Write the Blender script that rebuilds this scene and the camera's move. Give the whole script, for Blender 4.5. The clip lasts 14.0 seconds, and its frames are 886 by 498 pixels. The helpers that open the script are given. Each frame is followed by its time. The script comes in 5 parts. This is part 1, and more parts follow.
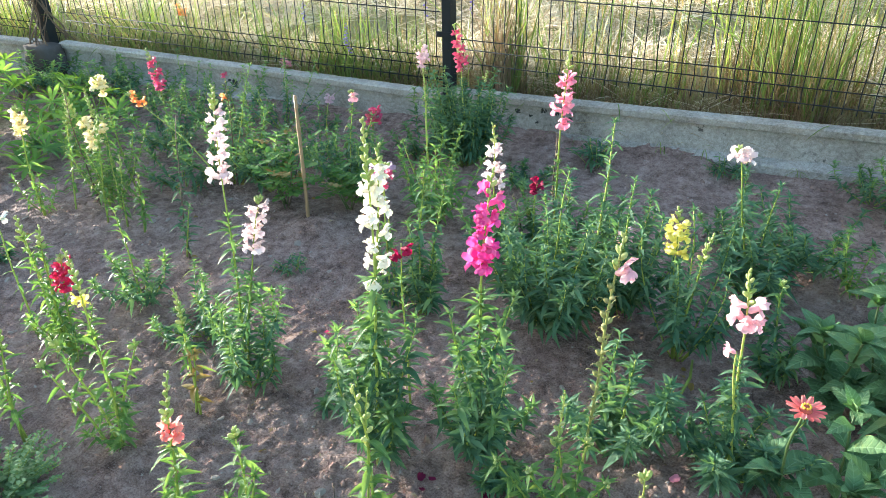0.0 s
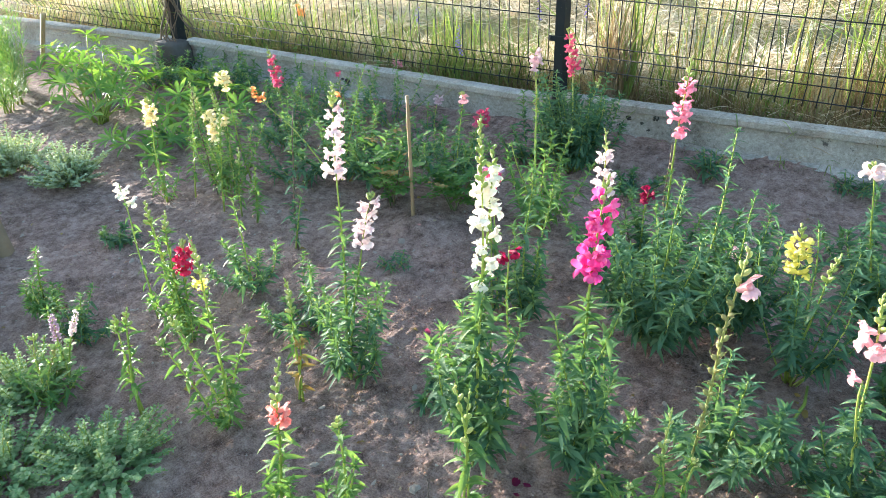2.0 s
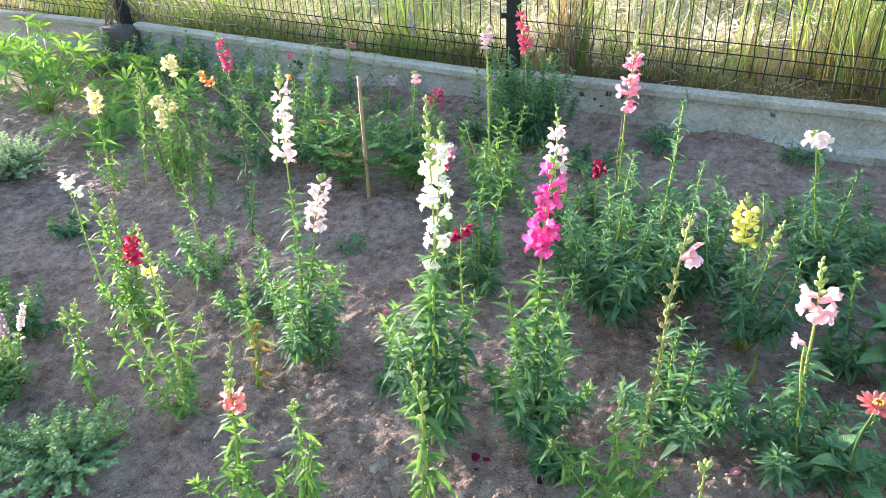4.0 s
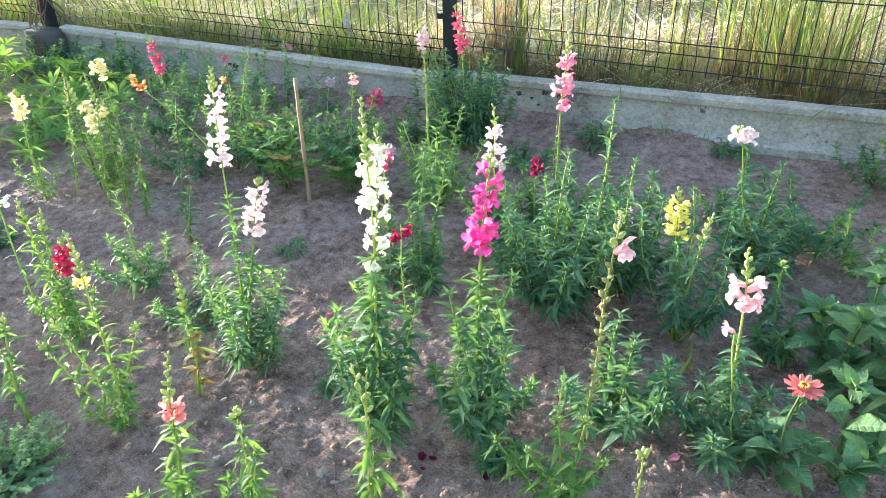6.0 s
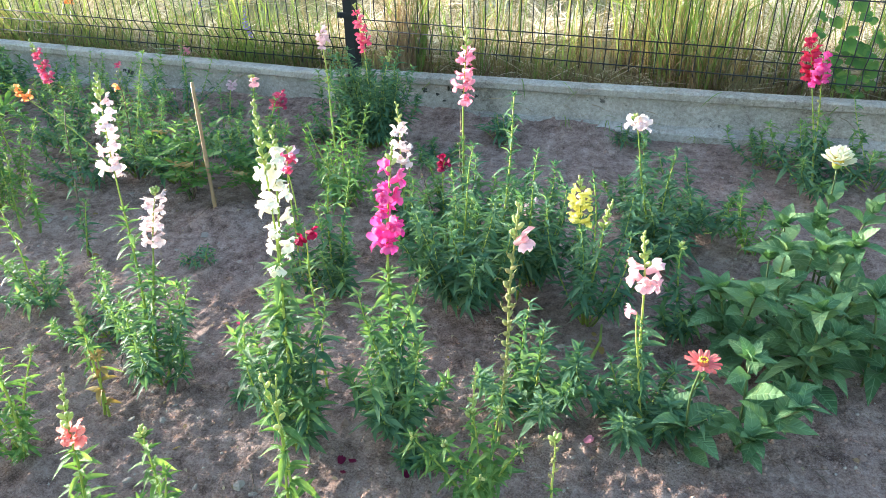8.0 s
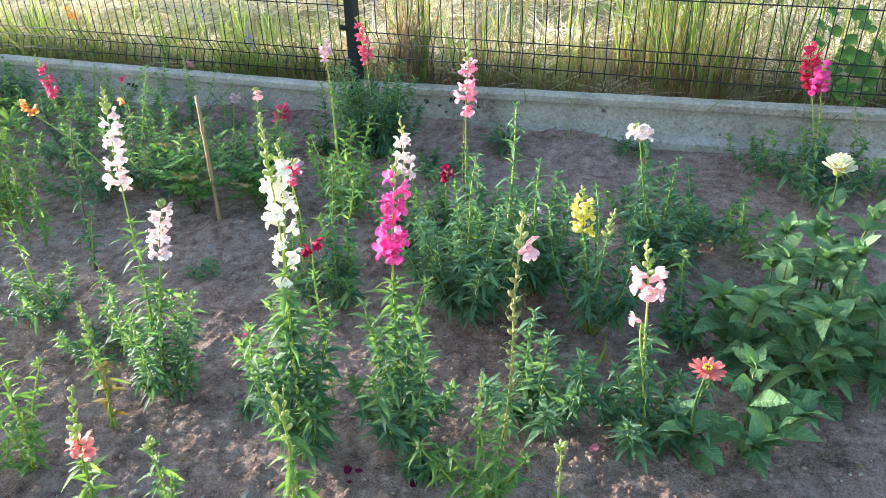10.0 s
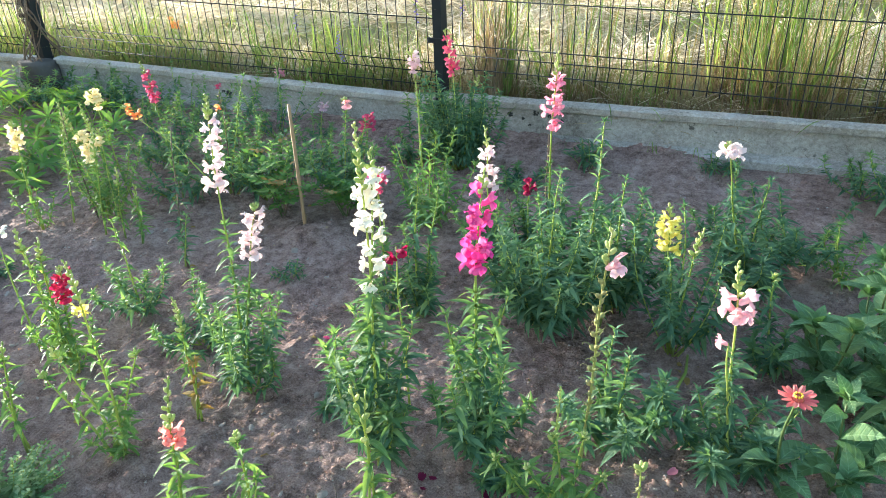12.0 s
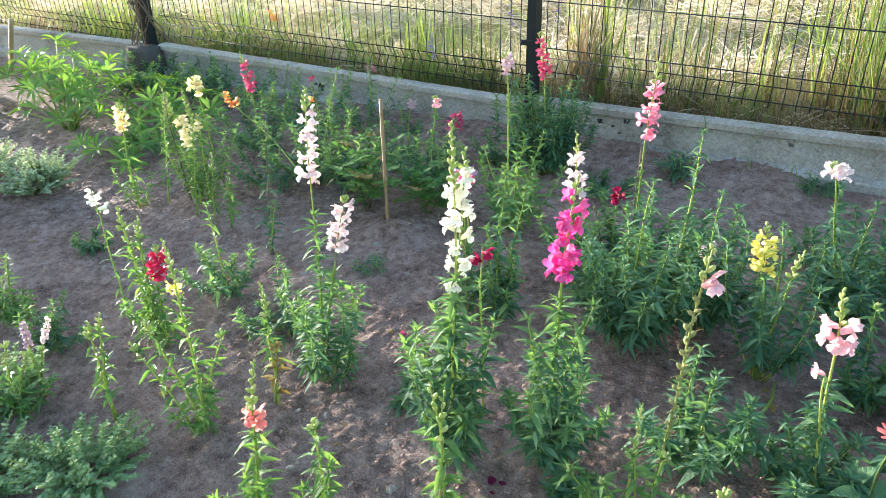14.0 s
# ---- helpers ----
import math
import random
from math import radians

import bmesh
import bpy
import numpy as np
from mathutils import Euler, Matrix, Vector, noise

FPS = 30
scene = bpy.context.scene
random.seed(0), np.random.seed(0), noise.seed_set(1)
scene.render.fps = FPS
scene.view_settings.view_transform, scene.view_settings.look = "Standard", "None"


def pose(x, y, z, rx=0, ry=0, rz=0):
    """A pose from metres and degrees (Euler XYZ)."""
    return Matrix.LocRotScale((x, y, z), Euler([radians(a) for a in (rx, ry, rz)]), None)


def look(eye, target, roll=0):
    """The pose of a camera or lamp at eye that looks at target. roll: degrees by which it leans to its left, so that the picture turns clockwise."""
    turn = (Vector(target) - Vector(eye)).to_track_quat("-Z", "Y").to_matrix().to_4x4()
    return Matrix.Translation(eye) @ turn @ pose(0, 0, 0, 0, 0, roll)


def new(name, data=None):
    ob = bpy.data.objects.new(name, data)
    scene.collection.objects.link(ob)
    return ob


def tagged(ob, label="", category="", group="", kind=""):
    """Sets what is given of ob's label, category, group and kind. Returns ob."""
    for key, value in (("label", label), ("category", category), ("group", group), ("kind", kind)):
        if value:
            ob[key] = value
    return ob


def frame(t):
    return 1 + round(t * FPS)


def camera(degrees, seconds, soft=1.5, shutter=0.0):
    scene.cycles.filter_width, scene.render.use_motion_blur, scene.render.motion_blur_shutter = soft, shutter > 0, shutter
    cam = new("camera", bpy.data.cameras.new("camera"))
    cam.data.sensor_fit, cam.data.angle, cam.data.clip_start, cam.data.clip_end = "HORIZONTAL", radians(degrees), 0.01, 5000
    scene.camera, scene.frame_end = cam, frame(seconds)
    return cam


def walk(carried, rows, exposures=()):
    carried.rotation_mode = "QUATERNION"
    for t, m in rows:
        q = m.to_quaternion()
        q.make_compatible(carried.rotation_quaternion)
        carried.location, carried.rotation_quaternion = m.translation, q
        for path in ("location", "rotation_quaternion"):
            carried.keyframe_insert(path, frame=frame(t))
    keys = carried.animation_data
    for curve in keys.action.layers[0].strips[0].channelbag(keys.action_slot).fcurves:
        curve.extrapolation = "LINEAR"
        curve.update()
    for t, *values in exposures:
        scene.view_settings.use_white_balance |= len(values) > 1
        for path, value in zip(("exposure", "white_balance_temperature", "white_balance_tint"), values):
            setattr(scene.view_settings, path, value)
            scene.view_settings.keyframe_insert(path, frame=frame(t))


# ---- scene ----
cam = camera(61.4, 14.0, soft=0.4)
PATH = [
    (0, (1.378, -0.032, 1.267), (0.641, 1.52, 0.244), -1.1),
    (0.5, (1.353, -0.029, 1.268), (0.5, 1.468, 0.252), -2.8),
    (1, (1.344, -0.042, 1.271), (0.403, 1.408, 0.266), -3.5),
    (1.5, (1.347, -0.045, 1.27), (0.386, 1.394, 0.268), -2.9),
    (2, (1.352, -0.045, 1.265), (0.393, 1.39, 0.256), -2.2),
    (2.2, (1.354, -0.043, 1.264), (0.396, 1.391, 0.252), -2.1),
    (4.3, (1.38, -0.035, 1.257), (0.541, 1.44, 0.198), -2.3),
    (4.5, (1.383, -0.036, 1.258), (0.564, 1.45, 0.199), -2.1),
    (5, (1.386, -0.038, 1.257), (0.609, 1.471, 0.199), -1.9),
    (5.5, (1.386, -0.038, 1.258), (0.623, 1.479, 0.201), -1.9),
    (6, (1.388, -0.035, 1.261), (0.651, 1.494, 0.204), -1.5),
    (6.5, (1.395, -0.031, 1.258), (0.705, 1.522, 0.204), -1.3),
    (7, (1.404, -0.031, 1.256), (0.767, 1.544, 0.201), -1.1),
    (7.5, (1.412, -0.027, 1.255), (0.833, 1.566, 0.193), -0.9),
    (8, (1.414, -0.022, 1.258), (0.874, 1.582, 0.193), -1.0),
    (8.2, (1.416, -0.023, 1.256), (0.882, 1.584, 0.192), -1.2),
    (10.3, (1.411, -0.038, 1.268), (0.852, 1.58, 0.234), -1.8),
    (10.5, (1.407, -0.042, 1.27), (0.828, 1.572, 0.241), -1.9),
    (11, (1.398, -0.048, 1.27), (0.759, 1.548, 0.249), -2.4),
    (11.5, (1.397, -0.049, 1.269), (0.705, 1.529, 0.253), -2.6),
    (12, (1.396, -0.05, 1.269), (0.659, 1.512, 0.26), -2.5),
    (12.5, (1.388, -0.052, 1.27), (0.606, 1.491, 0.265), -2.4),
    (13, (1.379, -0.052, 1.269), (0.533, 1.457, 0.267), -2.4),
    (13.5, (1.372, -0.055, 1.269), (0.496, 1.439, 0.268), -1.9),
    (14, (1.367, -0.057, 1.268), (0.458, 1.417, 0.267), -1.8),
]
walk(cam, [(t, look(e, g, r)) for t, e, g, r in PATH], exposures=[(0, 3.15, 5280, 11.5), (2.2, 3.17, 5280, 11.5), (5, 3.4, 5280, 11.5), (7.5, 3.37, 5280, 11.5), (10.5, 3.16, 5280, 11.5), (14, 3.12, 5280, 11.5)])

# ---- world, sun, exposure ----
SUN_AZ, SUN_EL = math.atan2(-1.0, 0.16), radians(2.9)
sun_dir = Vector((math.sin(SUN_AZ) * math.cos(SUN_EL), math.cos(SUN_AZ) * math.cos(SUN_EL), math.sin(SUN_EL)))
world = bpy.data.worlds.new("world")
scene.world = world
world.use_nodes = True
wn = world.node_tree
sky = wn.nodes.new("ShaderNodeTexSky")
sky.sky_type, sky.sun_disc, sky.sun_elevation, sky.sun_rotation = "NISHITA", False, SUN_EL, SUN_AZ
wn.links.new(sky.outputs[0], wn.nodes["Background"].inputs[0])
wn.nodes["Background"].inputs[1].default_value = 0.15
sun_data = bpy.data.lights.new("sun", "SUN")
sun_data.energy, sun_data.angle, sun_data.color = 3.3, radians(3.0), (1.0, 0.85, 0.62)
sun = new("sun", sun_data)
sun.matrix_world = look(sun_dir * 60, (0, 0, 0))


# ---- materials ----
def node_mat(name):
    m = bpy.data.materials.new(name)
    m.use_nodes = True
    t = m.node_tree
    return m, t, t.nodes["Principled BSDF"], t.nodes["Material Output"]


def ramp_node(t, fac, stops):
    r = t.nodes.new("ShaderNodeValToRGB")
    while len(r.color_ramp.elements) < len(stops):
        r.color_ramp.elements.new(0.5)
    for e, (p, c) in zip(r.color_ramp.elements, stops):
        e.position, e.color = p, (*c, 1)
    t.links.new(fac, r.inputs[0])
    return r.outputs[0]


def noise_node(t, scale, detail=4.0, rough=0.6, coord="Object"):
    c = t.nodes.new("ShaderNodeTexCoord")
    n = t.nodes.new("ShaderNodeTexNoise")
    n.inputs["Scale"].default_value, n.inputs["Detail"].default_value, n.inputs["Roughness"].default_value = scale, detail, rough
    t.links.new(c.outputs[coord], n.inputs["Vector"])
    return n.outputs["Fac"]


def bump_node(t, height, strength, distance):
    b = t.nodes.new("ShaderNodeBump")
    b.inputs["Strength"].default_value, b.inputs["Distance"].default_value = strength, distance
    t.links.new(height, b.inputs["Height"])
    return b.outputs[0]


def math_node(t, op, a, b):
    n = t.nodes.new("ShaderNodeMath")
    n.operation = op
    for i, v in enumerate((a, b)):
        if hasattr(v, "is_output"):
            t.links.new(v, n.inputs[i])
        else:
            n.inputs[i].default_value = v
    return n.outputs[0]


def mix_color(t, fac, a, b, mode="MIX"):
    n = t.nodes.new("ShaderNodeMix")
    n.data_type, n.blend_type = "RGBA", mode
    for i, v in ((0, fac), (6, a), (7, b)):
        if hasattr(v, "is_output"):
            t.links.new(v, n.inputs[i])
        elif i:
            n.inputs[i].default_value = (*v, 1)
        else:
            n.inputs[i].default_value = v
    return n.outputs[2]


def thin_mat(name, stops, through_color, trans, rough=0.5, spot=0.25, spec=0.35, vein=0.0):
    """Leaf, petal or blade: reflects, and lets some light through."""
    m, t, p, out = node_mat(name)
    info, geo = t.nodes.new("ShaderNodeObjectInfo"), t.nodes.new("ShaderNodeNewGeometry")
    rnd = math_node(t, "FRACT", math_node(t, "ADD", info.outputs["Random"], geo.outputs["Random Per Island"]), 0.0)
    fine = noise_node(t, 90, 3)
    fac = math_node(t, "ADD", math_node(t, "MULTIPLY", rnd, 1 - spot), math_node(t, "MULTIPLY", fine, spot))
    col = ramp_node(t, fac, stops)
    t.links.new(col, p.inputs["Base Color"])
    p.inputs["Roughness"].default_value = rough
    p.inputs["Specular IOR Level"].default_value = spec
    t.links.new(bump_node(t, noise_node(t, 260, 2), 0.35, 0.002), p.inputs["Normal"])
    tr = t.nodes.new("ShaderNodeBsdfTranslucent")
    t.links.new(mix_color(t, 1.0, col, through_color, "MULTIPLY"), tr.inputs[0])
    mx = t.nodes.new("ShaderNodeMixShader")
    mx.inputs[0].default_value = trans
    t.links.new(p.outputs[0], mx.inputs[1])
    t.links.new(tr.outputs[0], mx.inputs[2])
    t.links.new(mx.outputs[0], out.inputs[0])
    return m


def solid_mat(name, stops, scale, rough, bump=0.3, dist=0.004, fine=120, metal=0.0, spec=0.4):
    """Opaque surface with large stains and a fine grain."""
    m, t, p, out = node_mat(name)
    big, small = noise_node(t, scale, 6), noise_node(t, fine, 4)
    fac = math_node(t, "ADD", math_node(t, "MULTIPLY", big, 0.65), math_node(t, "MULTIPLY", small, 0.35))
    t.links.new(ramp_node(t, fac, stops), p.inputs["Base Color"])
    p.inputs["Roughness"].default_value, p.inputs["Metallic"].default_value = rough, metal
    p.inputs["Specular IOR Level"].default_value = spec
    t.links.new(bump_node(t, fac, bump, dist), p.inputs["Normal"])
    return m


def greens(a, b, c):
    return [(0.0, a), (0.5, b), (1.0, c)]


LEAF = thin_mat("snapdragon_leaf", greens((0.042, 0.1, 0.06), (0.085, 0.172, 0.1), (0.165, 0.27, 0.15)), (2.2, 2.1, 0.8), 0.32, 0.58, spec=0.25)
LEAF_PALE = thin_mat("young_leaf", greens((0.07, 0.16, 0.05), (0.125, 0.24, 0.07), (0.21, 0.34, 0.1)), (2.0, 1.8, 0.8), 0.4)
LEAF_TIP = thin_mat("shoot_tip_leaf", greens((0.075, 0.15, 0.062), (0.13, 0.232, 0.092), (0.205, 0.32, 0.13)), (2.0, 1.9, 0.8), 0.36, 0.55, spec=0.25)
LEAF_DRY = thin_mat("withered_leaf", greens((0.18, 0.13, 0.04), (0.3, 0.22, 0.06), (0.38, 0.3, 0.1)), (1.4, 1.2, 0.8), 0.35)
LEAF_LUPINE = thin_mat("lupine_leaf", greens((0.07, 0.16, 0.035), (0.13, 0.25, 0.06), (0.22, 0.36, 0.09)), (2.2, 2.0, 0.7), 0.38, 0.55, spec=0.3)
LEAF_GREY = thin_mat("catmint_leaf", greens((0.13, 0.23, 0.09), (0.26, 0.37, 0.17), (0.46, 0.53, 0.3)), (1.4, 1.4, 0.8), 0.28, 0.8)
LEAF_SILVER = thin_mat("silvery_leaf", greens((0.26, 0.33, 0.19), (0.4, 0.47, 0.3), (0.56, 0.6, 0.42)), (1.3, 1.3, 0.8), 0.28, 0.85)
LEAF_SHRUB = thin_mat("shrub_leaf", greens((0.06, 0.15, 0.035), (0.1, 0.21, 0.05), (0.19, 0.29, 0.07)), (2.0, 1.9, 0.8), 0.35, 0.6)
STEM = thin_mat("green_stem", greens((0.2, 0.28, 0.05), (0.31, 0.39, 0.075), (0.42, 0.48, 0.12)), (1.5, 1.5, 0.8), 0.2)
STEM_DARK = thin_mat("zinnia_stem", greens((0.06, 0.1, 0.03), (0.1, 0.15, 0.045), (0.15, 0.19, 0.06)), (1.5, 1.4, 0.8), 0.1)
STEM_BROWN = solid_mat("dry_stem", greens((0.07, 0.05, 0.03), (0.14, 0.1, 0.07), (0.22, 0.17, 0.12)), 30, 0.8)
BUD = thin_mat("flower_bud", greens((0.26, 0.36, 0.09), (0.4, 0.47, 0.15), (0.56, 0.56, 0.26)), (1.4, 1.4, 0.8), 0.25)
POD_SKIN = thin_mat("seed_pod", greens((0.22, 0.24, 0.07), (0.31, 0.32, 0.11), (0.42, 0.36, 0.17)), (1.3, 1.3, 0.8), 0.2)
STEM_PALE = thin_mat("ripe_stem", greens((0.28, 0.32, 0.09), (0.38, 0.4, 0.13), (0.46, 0.46, 0.2)), (1.3, 1.3, 0.8), 0.15)
GRASS = thin_mat("tall_grass_blade", greens((0.07, 0.09, 0.025), (0.21, 0.18, 0.065), (0.46, 0.37, 0.18)), (1.4, 1.3, 0.8), 0.38, 0.5)
GRASS_GREEN = thin_mat("green_grass_blade", greens((0.06, 0.12, 0.03), (0.14, 0.21, 0.055), (0.28, 0.34, 0.12)), (1.7, 1.6, 0.8), 0.42, 0.5)
HAY = thin_mat("cut_hay", greens((0.3, 0.24, 0.14), (0.66, 0.58, 0.41), (0.86, 0.81, 0.66)), (1.05, 1.0, 1.0), 0.35, 0.6)
STEM_PALE_DRY = thin_mat("dry_pale_stalk", greens((0.16, 0.11, 0.06), (0.3, 0.22, 0.13), (0.46, 0.37, 0.24)), (1.2, 1.1, 0.9), 0.2, 0.7)
STRAW = thin_mat("withered_grass", greens((0.07, 0.045, 0.025), (0.19, 0.135, 0.075), (0.42, 0.33, 0.2)), (1.4, 1.3, 0.9), 0.3, 0.6)


def veined_leaf(name, stops, rib, through_color, trans, veins):
    """A single leaf whose own x runs from base to tip: pale midrib and sunken side veins."""
    m = thin_mat(name, stops, through_color, trans, 0.58, spec=0.25)
    t = m.node_tree
    p = t.nodes["Principled BSDF"]
    c, s = t.nodes.new("ShaderNodeTexCoord"), t.nodes.new("ShaderNodeSeparateXYZ")
    t.links.new(c.outputs["Object"], s.inputs[0])
    off = math_node(t, "ABSOLUTE", s.outputs[1], 0.0)
    mid = math_node(t, "LESS_THAN", off, 0.009)
    wave = math_node(t, "SINE", math_node(t, "MULTIPLY", math_node(t, "SUBTRACT", s.outputs[0], math_node(t, "MULTIPLY", off, 0.9)), veins), 0.0)
    line = math_node(t, "POWER", math_node(t, "ADD", math_node(t, "MULTIPLY", wave, 0.5), 0.5), 6.0)
    old = p.inputs["Base Color"].links[0].from_socket
    veiny = mix_color(t, math_node(t, "MULTIPLY", line, 0.3), old, rib)
    t.links.new(mix_color(t, math_node(t, "MULTIPLY", mid, 0.6), veiny, rib), p.inputs["Base Color"])
    h = math_node(t, "SUBTRACT", noise_node(t, 30, 3), math_node(t, "ADD", math_node(t, "MULTIPLY", line, 0.6), mid))
    t.links.new(bump_node(t, h, 0.4, 0.02), p.inputs["Normal"])
    return m


LEAF_ZINNIA = veined_leaf("zinnia_leaf", greens((0.06, 0.135, 0.052), (0.11, 0.205, 0.085), (0.19, 0.305, 0.135)), (0.27, 0.41, 0.21), (1.5, 1.6, 0.8), 0.22, 42)
VEINED = {
    "snapdragon_leaf": veined_leaf("ribbed_leaf", greens((0.042, 0.1, 0.06), (0.085, 0.172, 0.1), (0.165, 0.27, 0.15)), (0.22, 0.36, 0.16), (2.2, 2.1, 0.8), 0.32, 20),
    "young_leaf": veined_leaf("ribbed_young_leaf", greens((0.07, 0.16, 0.05), (0.125, 0.24, 0.07), (0.21, 0.34, 0.1)), (0.3, 0.42, 0.16), (2.0, 1.8, 0.8), 0.4, 20),
}


def petal(name, a, b, c, trans=0.4):
    return thin_mat(name + "_petal", [(0.0, a), (0.5, b), (1.0, c)], (1.15, 1.1, 1.1), trans, 0.55, 0.45, 0.25)


PETAL = {
    "white": petal("white", (0.8, 0.79, 0.6), (0.87, 0.86, 0.74), (0.9, 0.89, 0.82)),
    "blush": petal("blush", (0.82, 0.6, 0.6), (0.86, 0.74, 0.73), (0.9, 0.84, 0.82)),
    "pale_pink": petal("pale_pink", (0.82, 0.42, 0.48), (0.88, 0.57, 0.6), (0.92, 0.72, 0.72)),
    "pink": petal("pink", (0.74, 0.2, 0.36), (0.84, 0.36, 0.48), (0.9, 0.58, 0.64)),
    "magenta": petal("magenta", (0.58, 0.025, 0.25), (0.74, 0.075, 0.36), (0.86, 0.26, 0.52)),
    "rose": petal("rose", (0.55, 0.05, 0.14), (0.7, 0.11, 0.22), (0.8, 0.26, 0.36)),
    "red": petal("red", (0.42, 0.01, 0.05), (0.6, 0.025, 0.1), (0.7, 0.09, 0.18)),
    "crimson": petal("crimson", (0.2, 0.002, 0.03), (0.32, 0.006, 0.06), (0.42, 0.02, 0.1)),
    "yellow": petal("yellow", (0.75, 0.68, 0.08), (0.84, 0.8, 0.2), (0.88, 0.86, 0.4)),
    "cream": petal("cream", (0.82, 0.66, 0.28), (0.86, 0.78, 0.44), (0.9, 0.86, 0.64)),
    "orange": petal("orange", (0.8, 0.22, 0.06), (0.84, 0.4, 0.12), (0.86, 0.56, 0.2)),
    "salmon": petal("salmon", (0.8, 0.2, 0.18), (0.86, 0.36, 0.3), (0.9, 0.56, 0.46)),
    "mauve": petal("mauve", (0.4, 0.26, 0.36), (0.52, 0.38, 0.46), (0.62, 0.5, 0.55)),
    "faded": petal("faded", (0.6, 0.4, 0.46), (0.7, 0.52, 0.56), (0.78, 0.64, 0.66)),
    "fallen": petal("fallen", (0.09, 0.004, 0.03), (0.16, 0.008, 0.05), (0.25, 0.02, 0.08)),
    "violet": petal("violet", (0.16, 0.1, 0.5), (0.26, 0.2, 0.65), (0.4, 0.34, 0.75)),
}
ZINNIA_RAY = petal("zinnia_ray", (0.74, 0.12, 0.14), (0.82, 0.24, 0.22), (0.88, 0.4, 0.36))
ZINNIA_WHITE = petal("zinnia_ivory", (0.74, 0.76, 0.5), (0.82, 0.82, 0.62), (0.88, 0.87, 0.74))
DISC = solid_mat("flower_disc", greens((0.25, 0.03, 0.04), (0.4, 0.07, 0.05), (0.6, 0.3, 0.06)), 300, 0.7)
POLLEN = solid_mat("pollen_yellow", greens((0.6, 0.35, 0.02), (0.75, 0.5, 0.03), (0.8, 0.6, 0.08)), 300, 0.6)



def concrete_material():
    m, t, p, out = node_mat("cast_concrete")
    big, mid, fine = noise_node(t, 2.2, 8, 0.75), noise_node(t, 70, 5, 0.7), noise_node(t, 260, 4, 0.7)
    f = math_node(t, "ADD", math_node(t, "MULTIPLY", big, 0.42), math_node(t, "ADD", math_node(t, "MULTIPLY", mid, 0.3), math_node(t, "MULTIPLY", fine, 0.28)))
    col = ramp_node(t, f, [(0.38, (0.11, 0.094, 0.078)), (0.45, (0.27, 0.247, 0.213)), (0.52, (0.4, 0.372, 0.33)), (0.6, (0.56, 0.53, 0.475))])
    spots = ramp_node(t, noise_node(t, 34, 3, 0.6), [(0.63, (0, 0, 0)), (0.68, (1, 1, 1))])
    where = ramp_node(t, noise_node(t, 2.6, 2), [(0.58, (0, 0, 0)), (0.64, (1, 1, 1))])
    p.inputs["Roughness"].default_value, p.inputs["Specular IOR Level"].default_value = 0.92, 0.25
    t.links.new(mix_color(t, mix_color(t, 1.0, spots, where, "MULTIPLY"), col, (0.1, 0.095, 0.085)), p.inputs["Base Color"])
    t.links.new(bump_node(t, math_node(t, "ADD", mid, fine), 0.7, 0.004), p.inputs["Normal"])
    return m


CONCRETE = concrete_material()
CONCRETE_DARK = solid_mat("weathered_concrete", greens((0.04, 0.036, 0.033), (0.078, 0.071, 0.066), (0.13, 0.12, 0.112)), 8, 0.95, 0.5, 0.01, 60)
MOSS = solid_mat("dark_lichen", greens((0.03, 0.03, 0.028), (0.05, 0.05, 0.045), (0.09, 0.085, 0.08)), 60, 0.95)
PAINT = solid_mat("anthracite_paint", greens((0.012, 0.015, 0.018), (0.018, 0.022, 0.026), (0.028, 0.032, 0.036)), 25, 0.65, spec=0.2)
BAMBOO = solid_mat("bamboo_cane", greens((0.26, 0.19, 0.09), (0.36, 0.27, 0.14), (0.45, 0.35, 0.2)), 40, 0.55)
CANE = solid_mat("tan_cane", greens((0.2, 0.12, 0.055), (0.32, 0.21, 0.11), (0.42, 0.3, 0.17)), 45, 0.55)
BARK = solid_mat("stake_wood", greens((0.13, 0.09, 0.06), (0.22, 0.16, 0.1), (0.3, 0.22, 0.15)), 20, 0.85, 0.6)
STONE = solid_mat("pebble", greens((0.24, 0.19, 0.16), (0.42, 0.36, 0.31), (0.62, 0.56, 0.5)), 30, 0.92, 0.6, 0.02, spec=0.2)
CLOD = solid_mat("soil_clod", greens((0.13, 0.083, 0.066), (0.28, 0.19, 0.155), (0.46, 0.335, 0.285)), 60, 0.97, 0.8, 0.01, spec=0.15)


